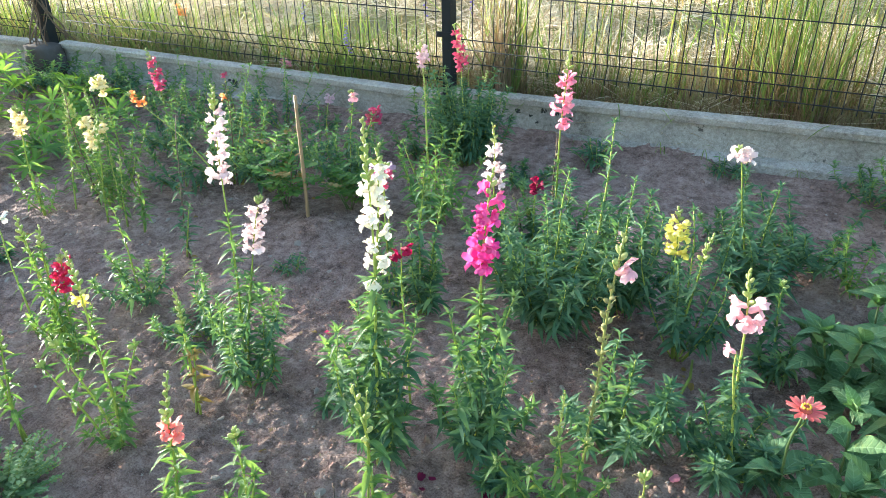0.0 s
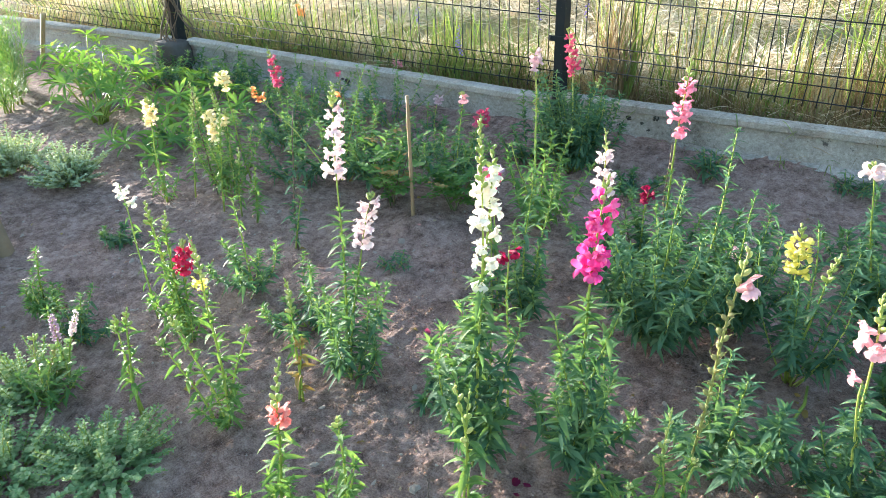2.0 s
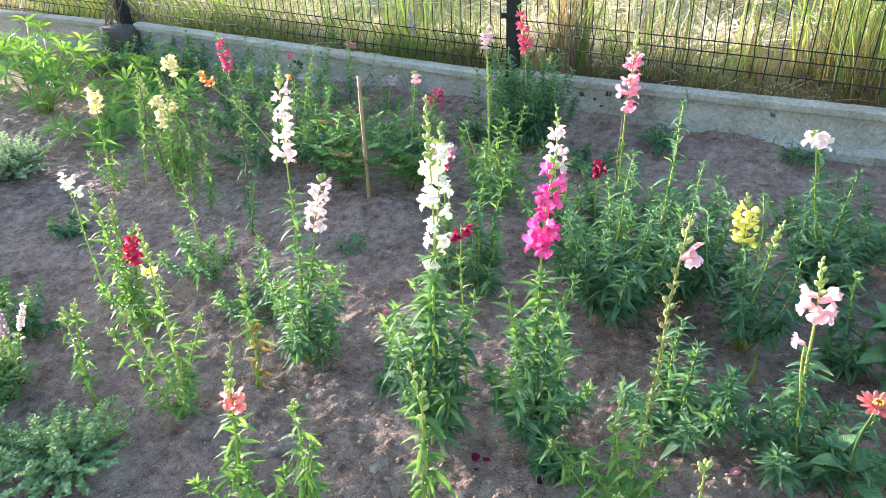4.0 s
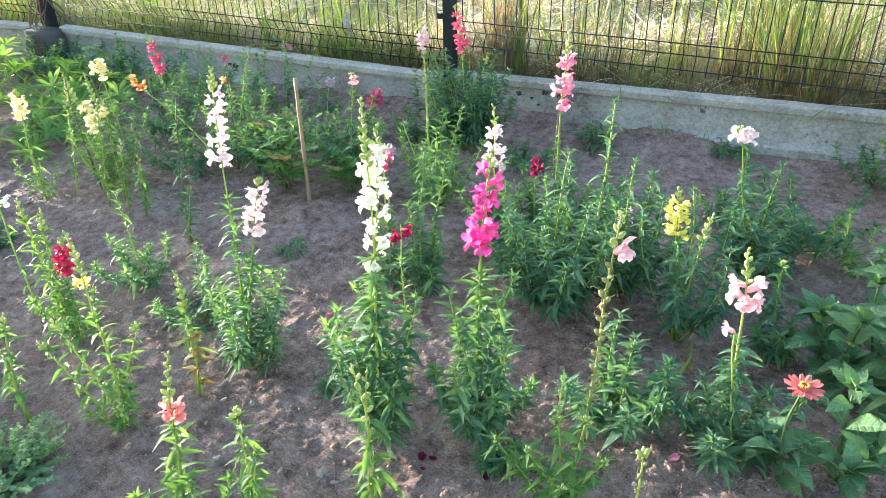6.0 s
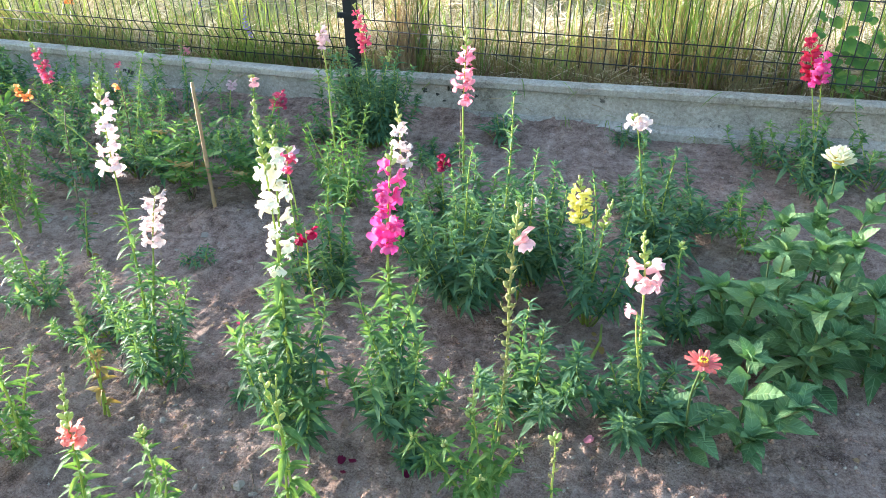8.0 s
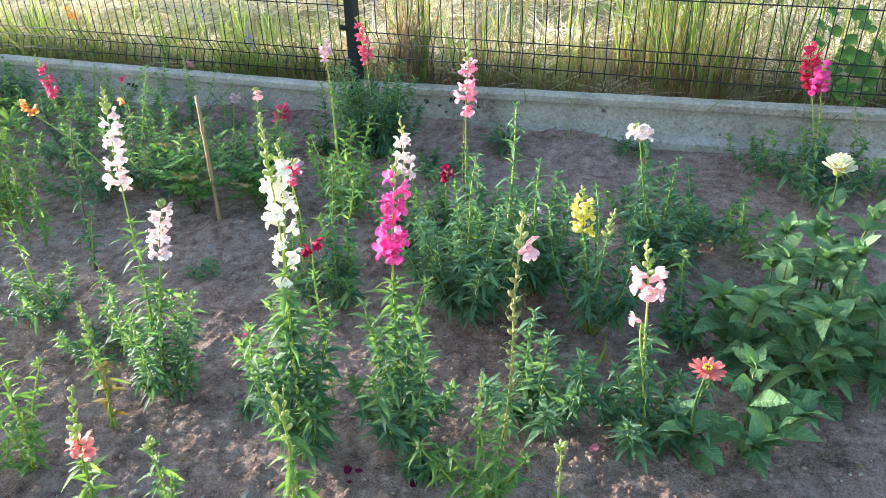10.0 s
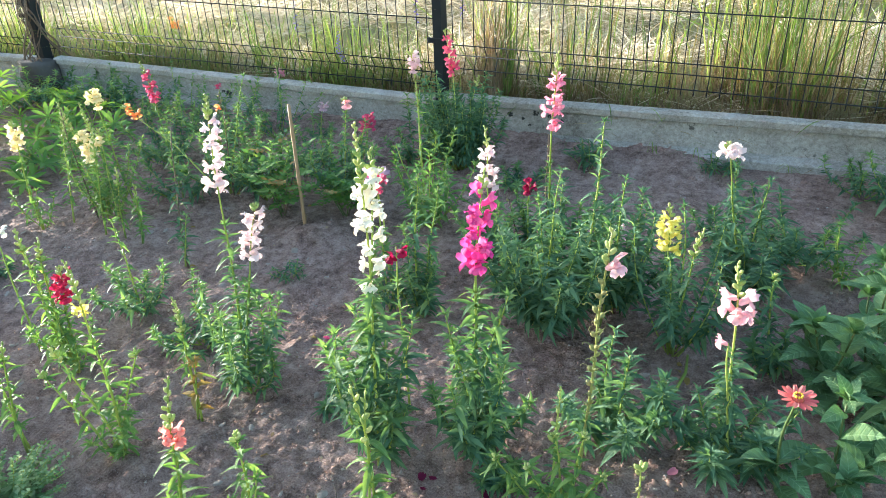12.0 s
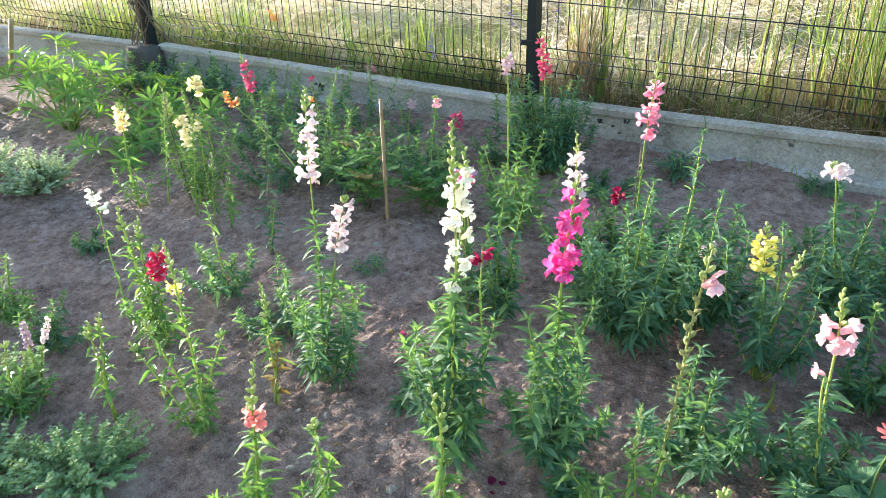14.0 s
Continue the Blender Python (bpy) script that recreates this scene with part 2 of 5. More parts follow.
def ground_material():
    m, t, p, out = node_mat("garden_soil_and_meadow")
    big, mid, fine, dust = noise_node(t, 2.2, 6, 0.7), noise_node(t, 26, 8, 0.72), noise_node(t, 210, 6, 0.75), noise_node(t, 9, 8, 0.78)
    f = math_node(t, "ADD", math_node(t, "ADD", math_node(t, "MULTIPLY", big, 0.12), math_node(t, "MULTIPLY", mid, 0.36)), math_node(t, "ADD", math_node(t, "MULTIPLY", dust, 0.22), math_node(t, "MULTIPLY", fine, 0.3)))
    soil = ramp_node(t, f, [(0.41, (0.1, 0.062, 0.049)), (0.465, (0.245, 0.163, 0.133)), (0.515, (0.385, 0.268, 0.223)), (0.58, (0.56, 0.415, 0.355))])
    mead = ramp_node(t, f, [(0.3, (0.12, 0.11, 0.04)), (0.5, (0.26, 0.23, 0.1)), (0.7, (0.42, 0.37, 0.2))])
    specks = ramp_node(t, noise_node(t, 330, 2, 0.5), [(0.665, (0, 0, 0)), (0.69, (1, 1, 1))])
    c, s = t.nodes.new("ShaderNodeTexCoord"), t.nodes.new("ShaderNodeSeparateXYZ")
    t.links.new(c.outputs["Object"], s.inputs[0])
    t.links.new(mix_color(t, math_node(t, "GREATER_THAN", s.outputs[1], 2.99), mix_color(t, specks, soil, (0.4, 0.34, 0.3)), mead), p.inputs["Base Color"])
    p.inputs["Roughness"].default_value, p.inputs["Specular IOR Level"].default_value = 0.95, 0.2
    crumbs = t.nodes.new("ShaderNodeTexVoronoi")
    crumbs.inputs["Scale"].default_value = 120
    t.links.new(c.outputs["Object"], crumbs.inputs["Vector"])
    h = math_node(t, "ADD", mid, math_node(t, "ADD", math_node(t, "MULTIPLY", fine, 0.55), math_node(t, "MULTIPLY", crumbs.outputs["Distance"], -0.22)))
    t.links.new(bump_node(t, h, 1.0, 0.018), p.inputs["Normal"])
    return m


SOIL = ground_material()


# ---- mesh tools ----
class Geo:
    """Gathers vertices and faces for one mesh."""

    def __init__(self):
        self.v, self.f, self.n = [], [], 0

    def add(self, verts, faces):
        verts = np.asarray(verts, float).reshape(-1, 3)
        self.v.append(verts)
        self.f.extend(tuple(i + self.n for i in face) for face in faces)
        self.n += len(verts)
        return self

    def mesh(self, name, mat, smooth=True):
        me = bpy.data.meshes.new(name)
        me.from_pydata(np.concatenate(self.v).tolist() if self.v else [], [], self.f)
        me.materials.append(mat)
        if smooth:
            me.polygons.foreach_set("use_smooth", [True] * len(me.polygons))
        me.update()
        return me


def part(name, mesh, parent=None, label="", m=None):
    ob = new(name, mesh)
    ob.parent = parent
    if m is not None:
        ob.matrix_basis = m
    if label:
        tagged(ob, label)
    return ob


def thing(name, place, label, category, group="", kind=""):
    ob = new(name)
    ob.empty_display_size = 0.05
    ob.location = place
    return tagged(ob, label, category, group, kind)


def tube(path, radii, sides=6, cap=True):
    """Vertices and faces of a tube along a path."""
    path = [Vector(p) for p in path]
    verts, faces = [], []
    side = None
    for i, p in enumerate(path):
        d = (path[min(i + 1, len(path) - 1)] - path[max(i - 1, 0)]).normalized()
        ref = side if side is not None else (Vector((1, 0, 0)) if abs(d.x) < 0.8 else Vector((0, 1, 0)))
        a = (ref - d * ref.dot(d)).normalized()
        side, b = a, d.cross(a)
        r = radii[i] if hasattr(radii, "__len__") else radii
        for k in range(sides):
            w = 2 * math.pi * k / sides
            verts.append(p + (a * math.cos(w) + b * math.sin(w)) * r)
    for i in range(len(path) - 1):
        for k in range(sides):
            j = (k + 1) % sides
            faces.append((i * sides + k, i * sides + j, (i + 1) * sides + j, (i + 1) * sides + k))
    if cap:
        faces.append(tuple(range(sides))[::-1])
        faces.append(tuple(range((len(path) - 1) * sides, len(path) * sides)))
    return np.array(verts), faces


def blob(rx, ry, rz, rings=5, segs=7, rough=0.0, rnd=None):
    verts, faces = [(0, 0, -rz)], []
    for i in range(1, rings):
        a = math.pi * i / rings
        for k in range(segs):
            w = 2 * math.pi * k / segs
            s = 1 + (rnd.uniform(-rough, rough) if rnd else 0)
            verts.append((rx * math.sin(a) * math.cos(w) * s, ry * math.sin(a) * math.sin(w) * s, -rz * math.cos(a) * s))
    verts.append((0, 0, rz))
    for k in range(segs):
        faces.append((0, 1 + (k + 1) % segs, 1 + k))
    for i in range(rings - 2):
        for k in range(segs):
            a, b = 1 + i * segs, 1 + (i + 1) * segs
            j = (k + 1) % segs
            faces.append((a + k, a + j, b + j, b + k))
    last, a = len(verts) - 1, 1 + (rings - 2) * segs
    for k in range(segs):
        faces.append((a + k, a + (k + 1) % segs, last))
    return np.array(verts), faces


def box(x0, x1, y0, y1, z0, z1):
    v = [(x, y, z) for z in (z0, z1) for y in (y0, y1) for x in (x0, x1)]
    return np.array(v), [(0, 2, 3, 1), (4, 5, 7, 6), (0, 1, 5, 4), (2, 6, 7, 3), (0, 4, 6, 2), (1, 3, 7, 5)]


def blade(width, droop, fold, twist=0.0, segs=6, wide=0.42, wave=0.0):
    """A leaf of length 1 along x, its upper side up."""
    verts, faces = [], []
    for i in range(segs + 1):
        s = i / segs
        w = width * max(0.03, math.sin(math.pi * s ** (math.log(0.5) / math.log(wide)))) ** 0.85
        if i == segs:
            w = width * 0.02
        z = 0.22 * s - droop * s * s
        a = twist * s
        for k in (-1, 0, 1):
            y, h = k * w, (fold * w if k else 0) + wave * width * math.sin(s * 9 + k * 2) * (1 if k else 0)
            verts.append((s * (1 - 0.12 * droop), y * math.cos(a) - h * math.sin(a), z + y * math.sin(a) + h * math.cos(a)))
    for i in range(segs):
        for k in (0, 1):
            a = i * 3 + k
            faces.append((a, a + 3, a + 4, a + 1))
    return np.array(verts), faces


def basis(origin, way, up, scale):
    """The pose of a leaf: along way, with its upper side towards up."""
    x = Vector(way).normalized()
    y = Vector(up).cross(x)
    if y.length < 1e-4:
        y = Vector((0, 1, 0)).cross(x)
    y.normalize()
    z = x.cross(y)
    m = Matrix((x, y, z)).transposed().to_4x4() @ Matrix.Diagonal((*([scale] * 3 if not hasattr(scale, "__len__") else scale), 1))
    m.translation = origin
    return m


def moved(geo, shape, m):
    a = np.array(m)
    geo.add(shape[0] @ a[:3, :3].T + a[:3, 3], shape[1])


def soil_z(x):
    return -0.03 + 0.027 * max(-6.0, min(x, 4.0))


def relief(x, y):
    """Height of the ground."""
    z = soil_z(x)
    if y > 2.99:
        return z + 0.085 + 0.03 * noise.noise(Vector((x * 0.7, y * 0.7, 4)))
    n = 0.02 * noise.noise(Vector((x * 1.8, y * 1.8, 0))) + 0.004 * noise.noise(Vector((x * 8, y * 8, 3))) + 0.004 * noise.noise(Vector((x * 17, y * 17, 7)))
    n += 0.007 * abs(noise.noise(Vector((x * 31, y * 31, 9)))) + 0.0035 * noise.noise(Vector((x * 58, y * 58, 5))) - 0.004
    if y > 2.6:
        n += 0.05 * min(1, (y - 2.6) / 0.3) * max(0.0, min(1.0, (1.3 - x + 0.25 * noise.noise(Vector((x * 5, 0, 2)))) / 0.25)) * (0.75 + 0.5 * noise.noise(Vector((x * 3, 1, 5))))
    n += 0.035 * math.exp(-((x + 0.02) ** 2 + (y - 1.9) ** 2) / 0.012)
    away = max(0.32 - y, -2.88 - x, x - 2.38, 0.0)
    return z + n * max(0.0, 1 - away / 0.12)


# ---- ground, one sheet to the horizon ----
def ground():
    def axis(lo, hi, step, far):
        mid = list(np.arange(lo, hi, step))
        grow = [0.05 * 1.45 ** i for i in range(26)]
        left, right = [lo - sum(grow[:i + 1]) for i in range(26)], [mid[-1] + sum(grow[:i + 1]) for i in range(26)]
        return [v for v in left[::-1] if v > -far] + mid + [v for v in right if v < far]
    xs, ys = axis(-2.9, 2.4, 0.0085, 900), axis(0.3, 3.06, 0.0085, 900)
    verts = np.array([(x, y, relief(x, y)) for y in ys for x in xs])
    nx = len(xs)
    faces = [(j * nx + i, j * nx + i + 1, (j + 1) * nx + i + 1, (j + 1) * nx + i) for j in range(len(ys) - 1) for i in range(nx - 1)]
    return tagged(new("ground", Geo().add(verts, faces).mesh("ground", SOIL)), "bare grey-brown garden soil, with a mown meadow beyond the fence", "ground", kind="structure")


ground()


# ---- concrete plinth, posts and mesh fence ----
def plinth(x0, x1, top0, top1):
    """One precast board: raised rim above and foot ledge below a recessed face."""
    prof = [(2.99, -0.28), (2.908, -0.28), (2.904, -0.166), (2.909, -0.16), (2.952, -0.147), (2.954, -0.044), (2.944, -0.034), (2.929, -0.032), (2.926, -0.006), (2.934, 0.0), (2.985, 0.0), (2.99, -0.005)]
    n, verts, faces = len(prof), [], []
    cuts = 60
    rnd = random.Random(int(x0 * 10) + 50)
    for i in range(cuts + 1):
        x = x0 + (x1 - x0) * i / cuts
        top = top0 + (top1 - top0) * i / cuts
        for y, z in prof:
            verts.append((x, y + rnd.uniform(-0.0007, 0.0007), top + z + rnd.uniform(-0.001, 0.001)))
    for i in range(cuts):
        for k in range(n):
            j = (k + 1) % n
            faces.append((i * n + k, (i + 1) * n + k, (i + 1) * n + j, i * n + j))
    faces += [tuple(range(n)), tuple(range(cuts * n, (cuts + 1) * n))[::-1]]
    me = Geo().add(verts, faces).mesh("plinth", CONCRETE, smooth=False)
    return tagged(new("wall_north", me), "low pale grey precast concrete fence plinth with a raised rim", "wall", kind="structure")


plinth(0.028, 2.5, 0.158, 0.237)
plinth(-2.45, -0.028, 0.130, 0.138)
plinth(-4.95, -2.62, 0.045, 0.115)
plinth(2.56, 5.0, 0.235, 0.28)
plinth(-8.0, -5.0, -0.05, 0.04)


def lichen(x, z, size, seed):
    """A thin dark crust on the face of the plinth."""
    r, g = random.Random(seed), Geo()
    for _ in range(9):
        v, f = blob(size * r.uniform(0.25, 0.55), 0.0035, size * r.uniform(0.25, 0.55), 5, 9, 0.25, r)
        g.add(v + np.array((r.uniform(-1, 1) * size, 0, r.uniform(-0.8, 0.8) * size)), f)
    ob = new("lichen_patch", g.mesh("lichen_patch", MOSS))
    ob.location = (x, 2.952, z)
    tagged(ob, "dark lichen crust on the concrete plinth", "lichen", "lichen patches")


lichen(-1.222, 0.03, 0.017, 1)
lichen(-1.262, 0.04, 0.009, 2)
for i, (x, z, r) in enumerate(((0.3, 0.06, 0.008), (0.34, 0.1, 0.011), (0.4, 0.085, 0.007), (0.46, 0.115, 0.01), (0.52, 0.11, 0.007), (0.58, 0.095, 0.008), (0.43, 0.06, 0.006))):
    lichen(x, z, r, 10 + i)


def wire(length, r, bend):
    """An upright wire of a fence panel, folded where the panel is folded."""
    pts = [(0, 0, -0.025), (0, 0, 0)] + ([(0, 0.03, 0.05), (0, 0, 0.103)] if bend else []) + [(0, 0, length * 0.5), (0, 0, length)]
    return Geo().add(*tube(pts, r, 5)).mesh("wire", PAINT)


def fence_panel(x0, x1, z0, first):
    p = thing("mesh_fence", (x0, 3.0, z0), "dark green-grey welded wire mesh fence panel with a folded crease", "fence", "fence panels")
    up = wire(1.23, 0.0023, True)
    n = int((x1 - x0 - first) / 0.05)
    for k in range(n + 1):
        part("upright_wire", up, p, m=pose(first + 0.05 * k, 0, 0))
    flat = Geo().add(*tube([(0, 0, 0), ((x1 - x0) * 0.5, 0, 0), (x1 - x0, 0, 0)], 0.0027, 5)).mesh("cross_wire", PAINT)
    for z, y in ((0, -0.004), (0.052, 0.026), (0.105, -0.004), (0.305, -0.004), (0.505, -0.004), (0.705, -0.004), (0.905, -0.004), (1.105, -0.004), (1.155, 0.026), (1.205, -0.004)):
        part("cross_wire", flat, p, m=pose(0, y, z))
    return p


fence_panel(0.03, 2.50, 0.27, 0.02)
fence_panel(-2.47, -0.02, 0.18, 0.045)
fence_panel(-4.97, -2.53, 0.10, 0.03)
fence_panel(2.53, 5.0, 0.34, 0.03)


def fence_post(x, w, z0, bracket, lean=0.0):
    p = thing("fence_post", (x, 2.965, z0), "anthracite painted square steel fence post", "fence post", "fence posts")
    g = Geo().add(*box(-w / 2, w / 2, -0.03, 0.03, -0.5, 1.3))
    me = g.mesh("post", PAINT, smooth=False)
    part("shaft", me, p, m=pose(0, 0, 0, 0, lean, 0))
    part("cap", Geo().add(*box(-w / 2 - 0.002, w / 2 + 0.002, -0.032, 0.032, 1.3, 1.312)).mesh("cap", PAINT, smooth=False), p)
    for z in bracket:
        b = Geo().add(*box(-w / 2 - 0.026, w / 2 + 0.026, -0.039, -0.031, z - 0.011, z + 0.011)).mesh("bracket", PAINT, smooth=False)
        bo = part("bracket", b, p)
        for s in (-1, 1):
            part("bolt", Geo().add(*blob(0.008, 0.006, 0.008)).mesh("bolt", PAINT), bo, m=pose(s * (w / 2 + 0.016), -0.041, z))
    return p


fence_post(0.005, 0.042, 0.0, (0.407, 0.95))
fence_post(-2.565, 0.06, 0.0, (0.36, 0.9), 2.0)
fence_post(2.53, 0.042, 0.0, (0.45, 0.95))
fence_post(-5.0, 0.06, 0.0, (0.45,))


def footing():
    rnd = random.Random(8)
    g = Geo()
    v, f = [], []
    n = 10
    for i in range(n + 1):
        for k in range(24):
            w = 2 * math.pi * k / 24
            c, s = math.cos(w), math.sin(w)
            q = (abs(c) ** 5 + abs(s) ** 5) ** (-1 / 5)
            r = (0.118 + 0.016 * noise.noise(Vector((c * 2, s * 2, i * 0.5)))) * (1 - 0.1 * (i / n) ** 6)
            v.append((c * q * r, s * q * r * 0.55, -0.2 + 0.21 * i / n + 0.008 * noise.noise(Vector((c * 3, s * 3, i)))))
    for i in range(n):
        for k in range(24):
            j = (k + 1) % 24
            f.append((i * 24 + k, i * 24 + j, (i + 1) * 24 + j, (i + 1) * 24 + k))
    f.append(tuple(range(n * 24, n * 24 + 24)))
    me = g.add(v, f).mesh("footing", CONCRETE_DARK)
    ob = new("concrete_footing", me)
    ob.location = (-2.53, 2.885, 0.11)
    return tagged(ob, "dark rough concrete block round the foot of a fence post", "footing")


footing()


# ---- meadow behind the fence ----
def ribbons(name, mat, n, where, tall, width, lean, droop, seed, segs=4, flat=0.0, tilt=0.0):
    """Many grass blades in one mesh. where(rng, n) gives their feet."""
    rng = np.random.default_rng(seed)
    foot = where(rng, n)
    n = len(foot)
    h = tall(rng, foot)
    az, tw = rng.uniform(0, 2 * np.pi, n), rng.uniform(0, 2 * np.pi, n)
    ln = rng.normal(0, lean, n) + flat
    w = rng.uniform(0.6, 1.4, n) * width
    dr = np.abs(rng.normal(0, droop, n))
    roll = rng.uniform(-tilt, tilt, n)
    lv = []
    for i in range(segs + 1):
        s = i / segs
        out = np.sin(ln) * s * h + dr * h * s ** 2.5
        up = np.cos(ln) * s * h * (1 - 0.35 * dr * s * s)
        c = foot + np.stack([np.cos(az) * out, np.sin(az) * out, up], 1)
        ww = w * (1 - s) ** 0.6 * (0.7 + 0.3 * min(1, s * 4)) + 0.0002
        d = np.stack([np.cos(tw) * ww * np.cos(roll), np.sin(tw) * ww * np.cos(roll), ww * np.sin(roll)], 1)
        lv += [c - d, c + d]
    verts = np.stack(lv, 1).reshape(-1, 3)
    m = 2 * (segs + 1)
    base = (np.arange(n) * m)[:, None, None]
    quad = np.array([(2 * i, 2 * i + 1, 2 * i + 3, 2 * i + 2) for i in range(segs)])[None]
    faces = (base + quad).reshape(-1, 4)
    me = bpy.data.meshes.new(name)
    me.vertices.add(len(verts))
    me.vertices.foreach_set("co", verts.ravel())
    me.loops.add(faces.size)
    me.loops.foreach_set("vertex_index", faces.ravel())
    me.polygons.add(len(faces))
    me.polygons.foreach_set("loop_start", np.arange(0, faces.size, 4))
    me.materials.append(mat)
    me.update(calc_edges=True)
    return new(name, me)


def field_z(x):
    return -0.03 + 0.027 * np.clip(x, -6, 4) + 0.07


def strip(x0, x1, y0, y1, clump=0.0, tufts=40):
    def where(rng, n):
        x, y = rng.uniform(x0, x1, n), y0 + (y1 - y0) * rng.uniform(0, 1, n) ** 1.3
        if clump:
            k = int(n * clump)
            cx, cy = rng.uniform(x0, x1, tufts), rng.uniform(y0, y1, tufts)
            i = rng.integers(0, tufts, k)
            x[:k], y[:k] = cx[i] + rng.normal(0, 0.06, k), np.maximum(y0, cy[i] + rng.normal(0, 0.06, k))
        return np.stack([x, y, field_z(x)], 1)
    return where


def heights(a, b):
    return lambda rng, foot: rng.uniform(a, b, len(foot))


def swath(x, y):
    """Height of the hay heaped in wavering rows."""
    q = np.sin(x * 3.1 + 2.1 * np.sin(y * 1.3) + 0.7) * np.sin(y * 5.2 + 1.6 * np.sin(x * 1.9)) + 0.5 * np.sin(x * 9.7 + 2.5 * np.sin(y * 4.1)) * np.sin(y * 8.3 + 2.0 * np.sin(x * 3.7))
    return 0.14 * np.clip(q + 0.3, 0, 1.4)


def patchy(x0, x1, y0, y1, sign):
    """Feet gathered in drifts: sign 1 and -1 give the one and the other."""
    def where(rng, n):
        x, y = rng.uniform(x0, x1, n), y0 + (y1 - y0) * rng.uniform(0, 1, n) ** 1.4
        q = np.sin(x * 2.9 + 1.7 * np.sin(y * 1.9)) + np.sin(y * 4.6 + 1.3 * np.sin(x * 1.7)) + 0.6 * np.sin(x * 8.3 + 3 * np.sin(y * 5.0)) + rng.normal(0, 0.45, n)
        keep = sign * q > -0.5
        x, y, q = x[keep], y[keep], q[keep]
        lift = swath(x, y) * (sign > 0) * rng.uniform(0.45, 1, len(q))
        return np.stack([x, y, field_z(x) + lift], 1)
    return where


def tufts(places, y0=3.05):
    """Feet gathered in tufts given as (x, y, radius, share)."""
    def where(rng, n):
        share = np.array([q[3] for q in places], float)
        pick = np.array(places, float)[rng.choice(len(places), n, p=share / share.sum())]
        x, y = pick[:, 0] + rng.normal(0, 1, n) * pick[:, 2], np.maximum(y0, pick[:, 1] + rng.normal(0, 0.7, n) * pick[:, 2])
        return np.stack([x, y, field_z(x)], 1)
    return where


REEDS = [(1.16, 3.5, 0.05, 2), (1.28, 3.45, 0.06, 5), (1.4, 3.3, 0.06, 6), (1.52, 3.18, 0.04, 4), (1.66, 3.5, 0.07, 2), (1.82, 3.3, 0.06, 2), (2.1, 3.55, 0.1, 3), (2.3, 3.25, 0.08, 2), (2.8, 3.5, 0.2, 3), (0.95, 3.45, 0.05, 1.2), (0.62, 3.3, 0.05, 1.6), (0.5, 3.2, 0.03, 1.2), (0.16, 3.18, 0.05, 3), (0.27, 3.14, 0.03, 1.6)]
LOW = [(-0.12, 3.2, 0.06, 2), (-0.35, 3.2, 0.07, 3), (-0.6, 3.18, 0.09, 4), (-0.78, 3.2, 0.06, 3), (-1.1, 3.25, 0.08, 2), (-1.5, 3.2, 0.1, 3), (-1.85, 3.2, 0.14, 5), (-2.2, 3.25, 0.14, 5), (-2.9, 3.2, 0.15, 4), (-3.4, 3.25, 0.2, 4), (-4.2, 3.3, 0.3, 4), (0.4, 3.3, 0.08, 2), (0.8, 3.25, 0.08, 2)]
tagged(ribbons("tall_grass", GRASS, 420, tufts(REEDS), heights(0.3, 1.05), 0.0018, 0.16, 0.25, 1, tilt=0.5), "tall half-dry meadow grass along the fence", "grass", kind="stuff")
tagged(ribbons("green_grass", GRASS_GREEN, 420, tufts(REEDS), heights(0.35, 1.15), 0.0036, 0.17, 0.35, 2, tilt=0.5), "tall fresh green grass tufts behind the fence", "grass", kind="stuff")
tagged(ribbons("dry_stalks", STRAW, 2000, tufts(REEDS), heights(0.1, 0.42), 0.0017, 0.42, 0.45, 13, tilt=0.6), "brown dry grass stalks behind the fence", "grass", kind="stuff")
tagged(ribbons("dry_bundle", STEM_PALE_DRY, 150, tufts([(0.2, 3.12, 0.025, 3), (0.14, 3.14, 0.02, 1)]), heights(0.3, 0.75), 0.0022, 0.14, 0.3, 31, tilt=0.6), "bundle of dry pale stalks beside the fence post", "grass", kind="stuff")
tagged(ribbons("medium_grass", GRASS, 2200, tufts(LOW), heights(0.1, 0.42), 0.0015, 0.34, 0.4, 3, tilt=0.6), "shin-high half-dry meadow grass along the fence", "grass", kind="stuff")
tagged(ribbons("green_tufts", GRASS_GREEN, 900, tufts(LOW), heights(0.15, 0.55), 0.003, 0.34, 0.45, 4, tilt=0.5), "green grass tufts behind the fence", "grass", kind="stuff")
tagged(ribbons("dark_grass", GRASS_GREEN, 380, tufts([(-2.05, 3.2, 0.1, 4), (-2.3, 3.2, 0.06, 2), (-3.3, 3.2, 0.2, 4), (-3.0, 3.2, 0.1, 2), (-0.7, 3.15, 0.08, 3), (-0.42, 3.18, 0.06, 2), (-1.2, 3.2, 0.05, 1)]), heights(0.15, 0.6), 0.0034, 0.3, 0.4, 41, tilt=0.5), "dense dark green grass tufts against the fence", "grass", kind="stuff")
tagged(ribbons("withered_grass", STRAW, 12000, strip(-6.0, 3.6, 3.03, 3.3), heights(0.05, 0.2), 0.0016, 0.8, 0.55, 5, tilt=0.8), "withered brown grass matted at the plinth", "grass", kind="stuff")
tagged(ribbons("meadow", GRASS, 6000, patchy(-9.0, 5.0, 3.5, 9.0, -1), heights(0.04, 0.13), 0.0024, 0.5, 0.35, 6, tilt=0.8), "short regrowing yellow-green meadow grass", "grass", kind="stuff")
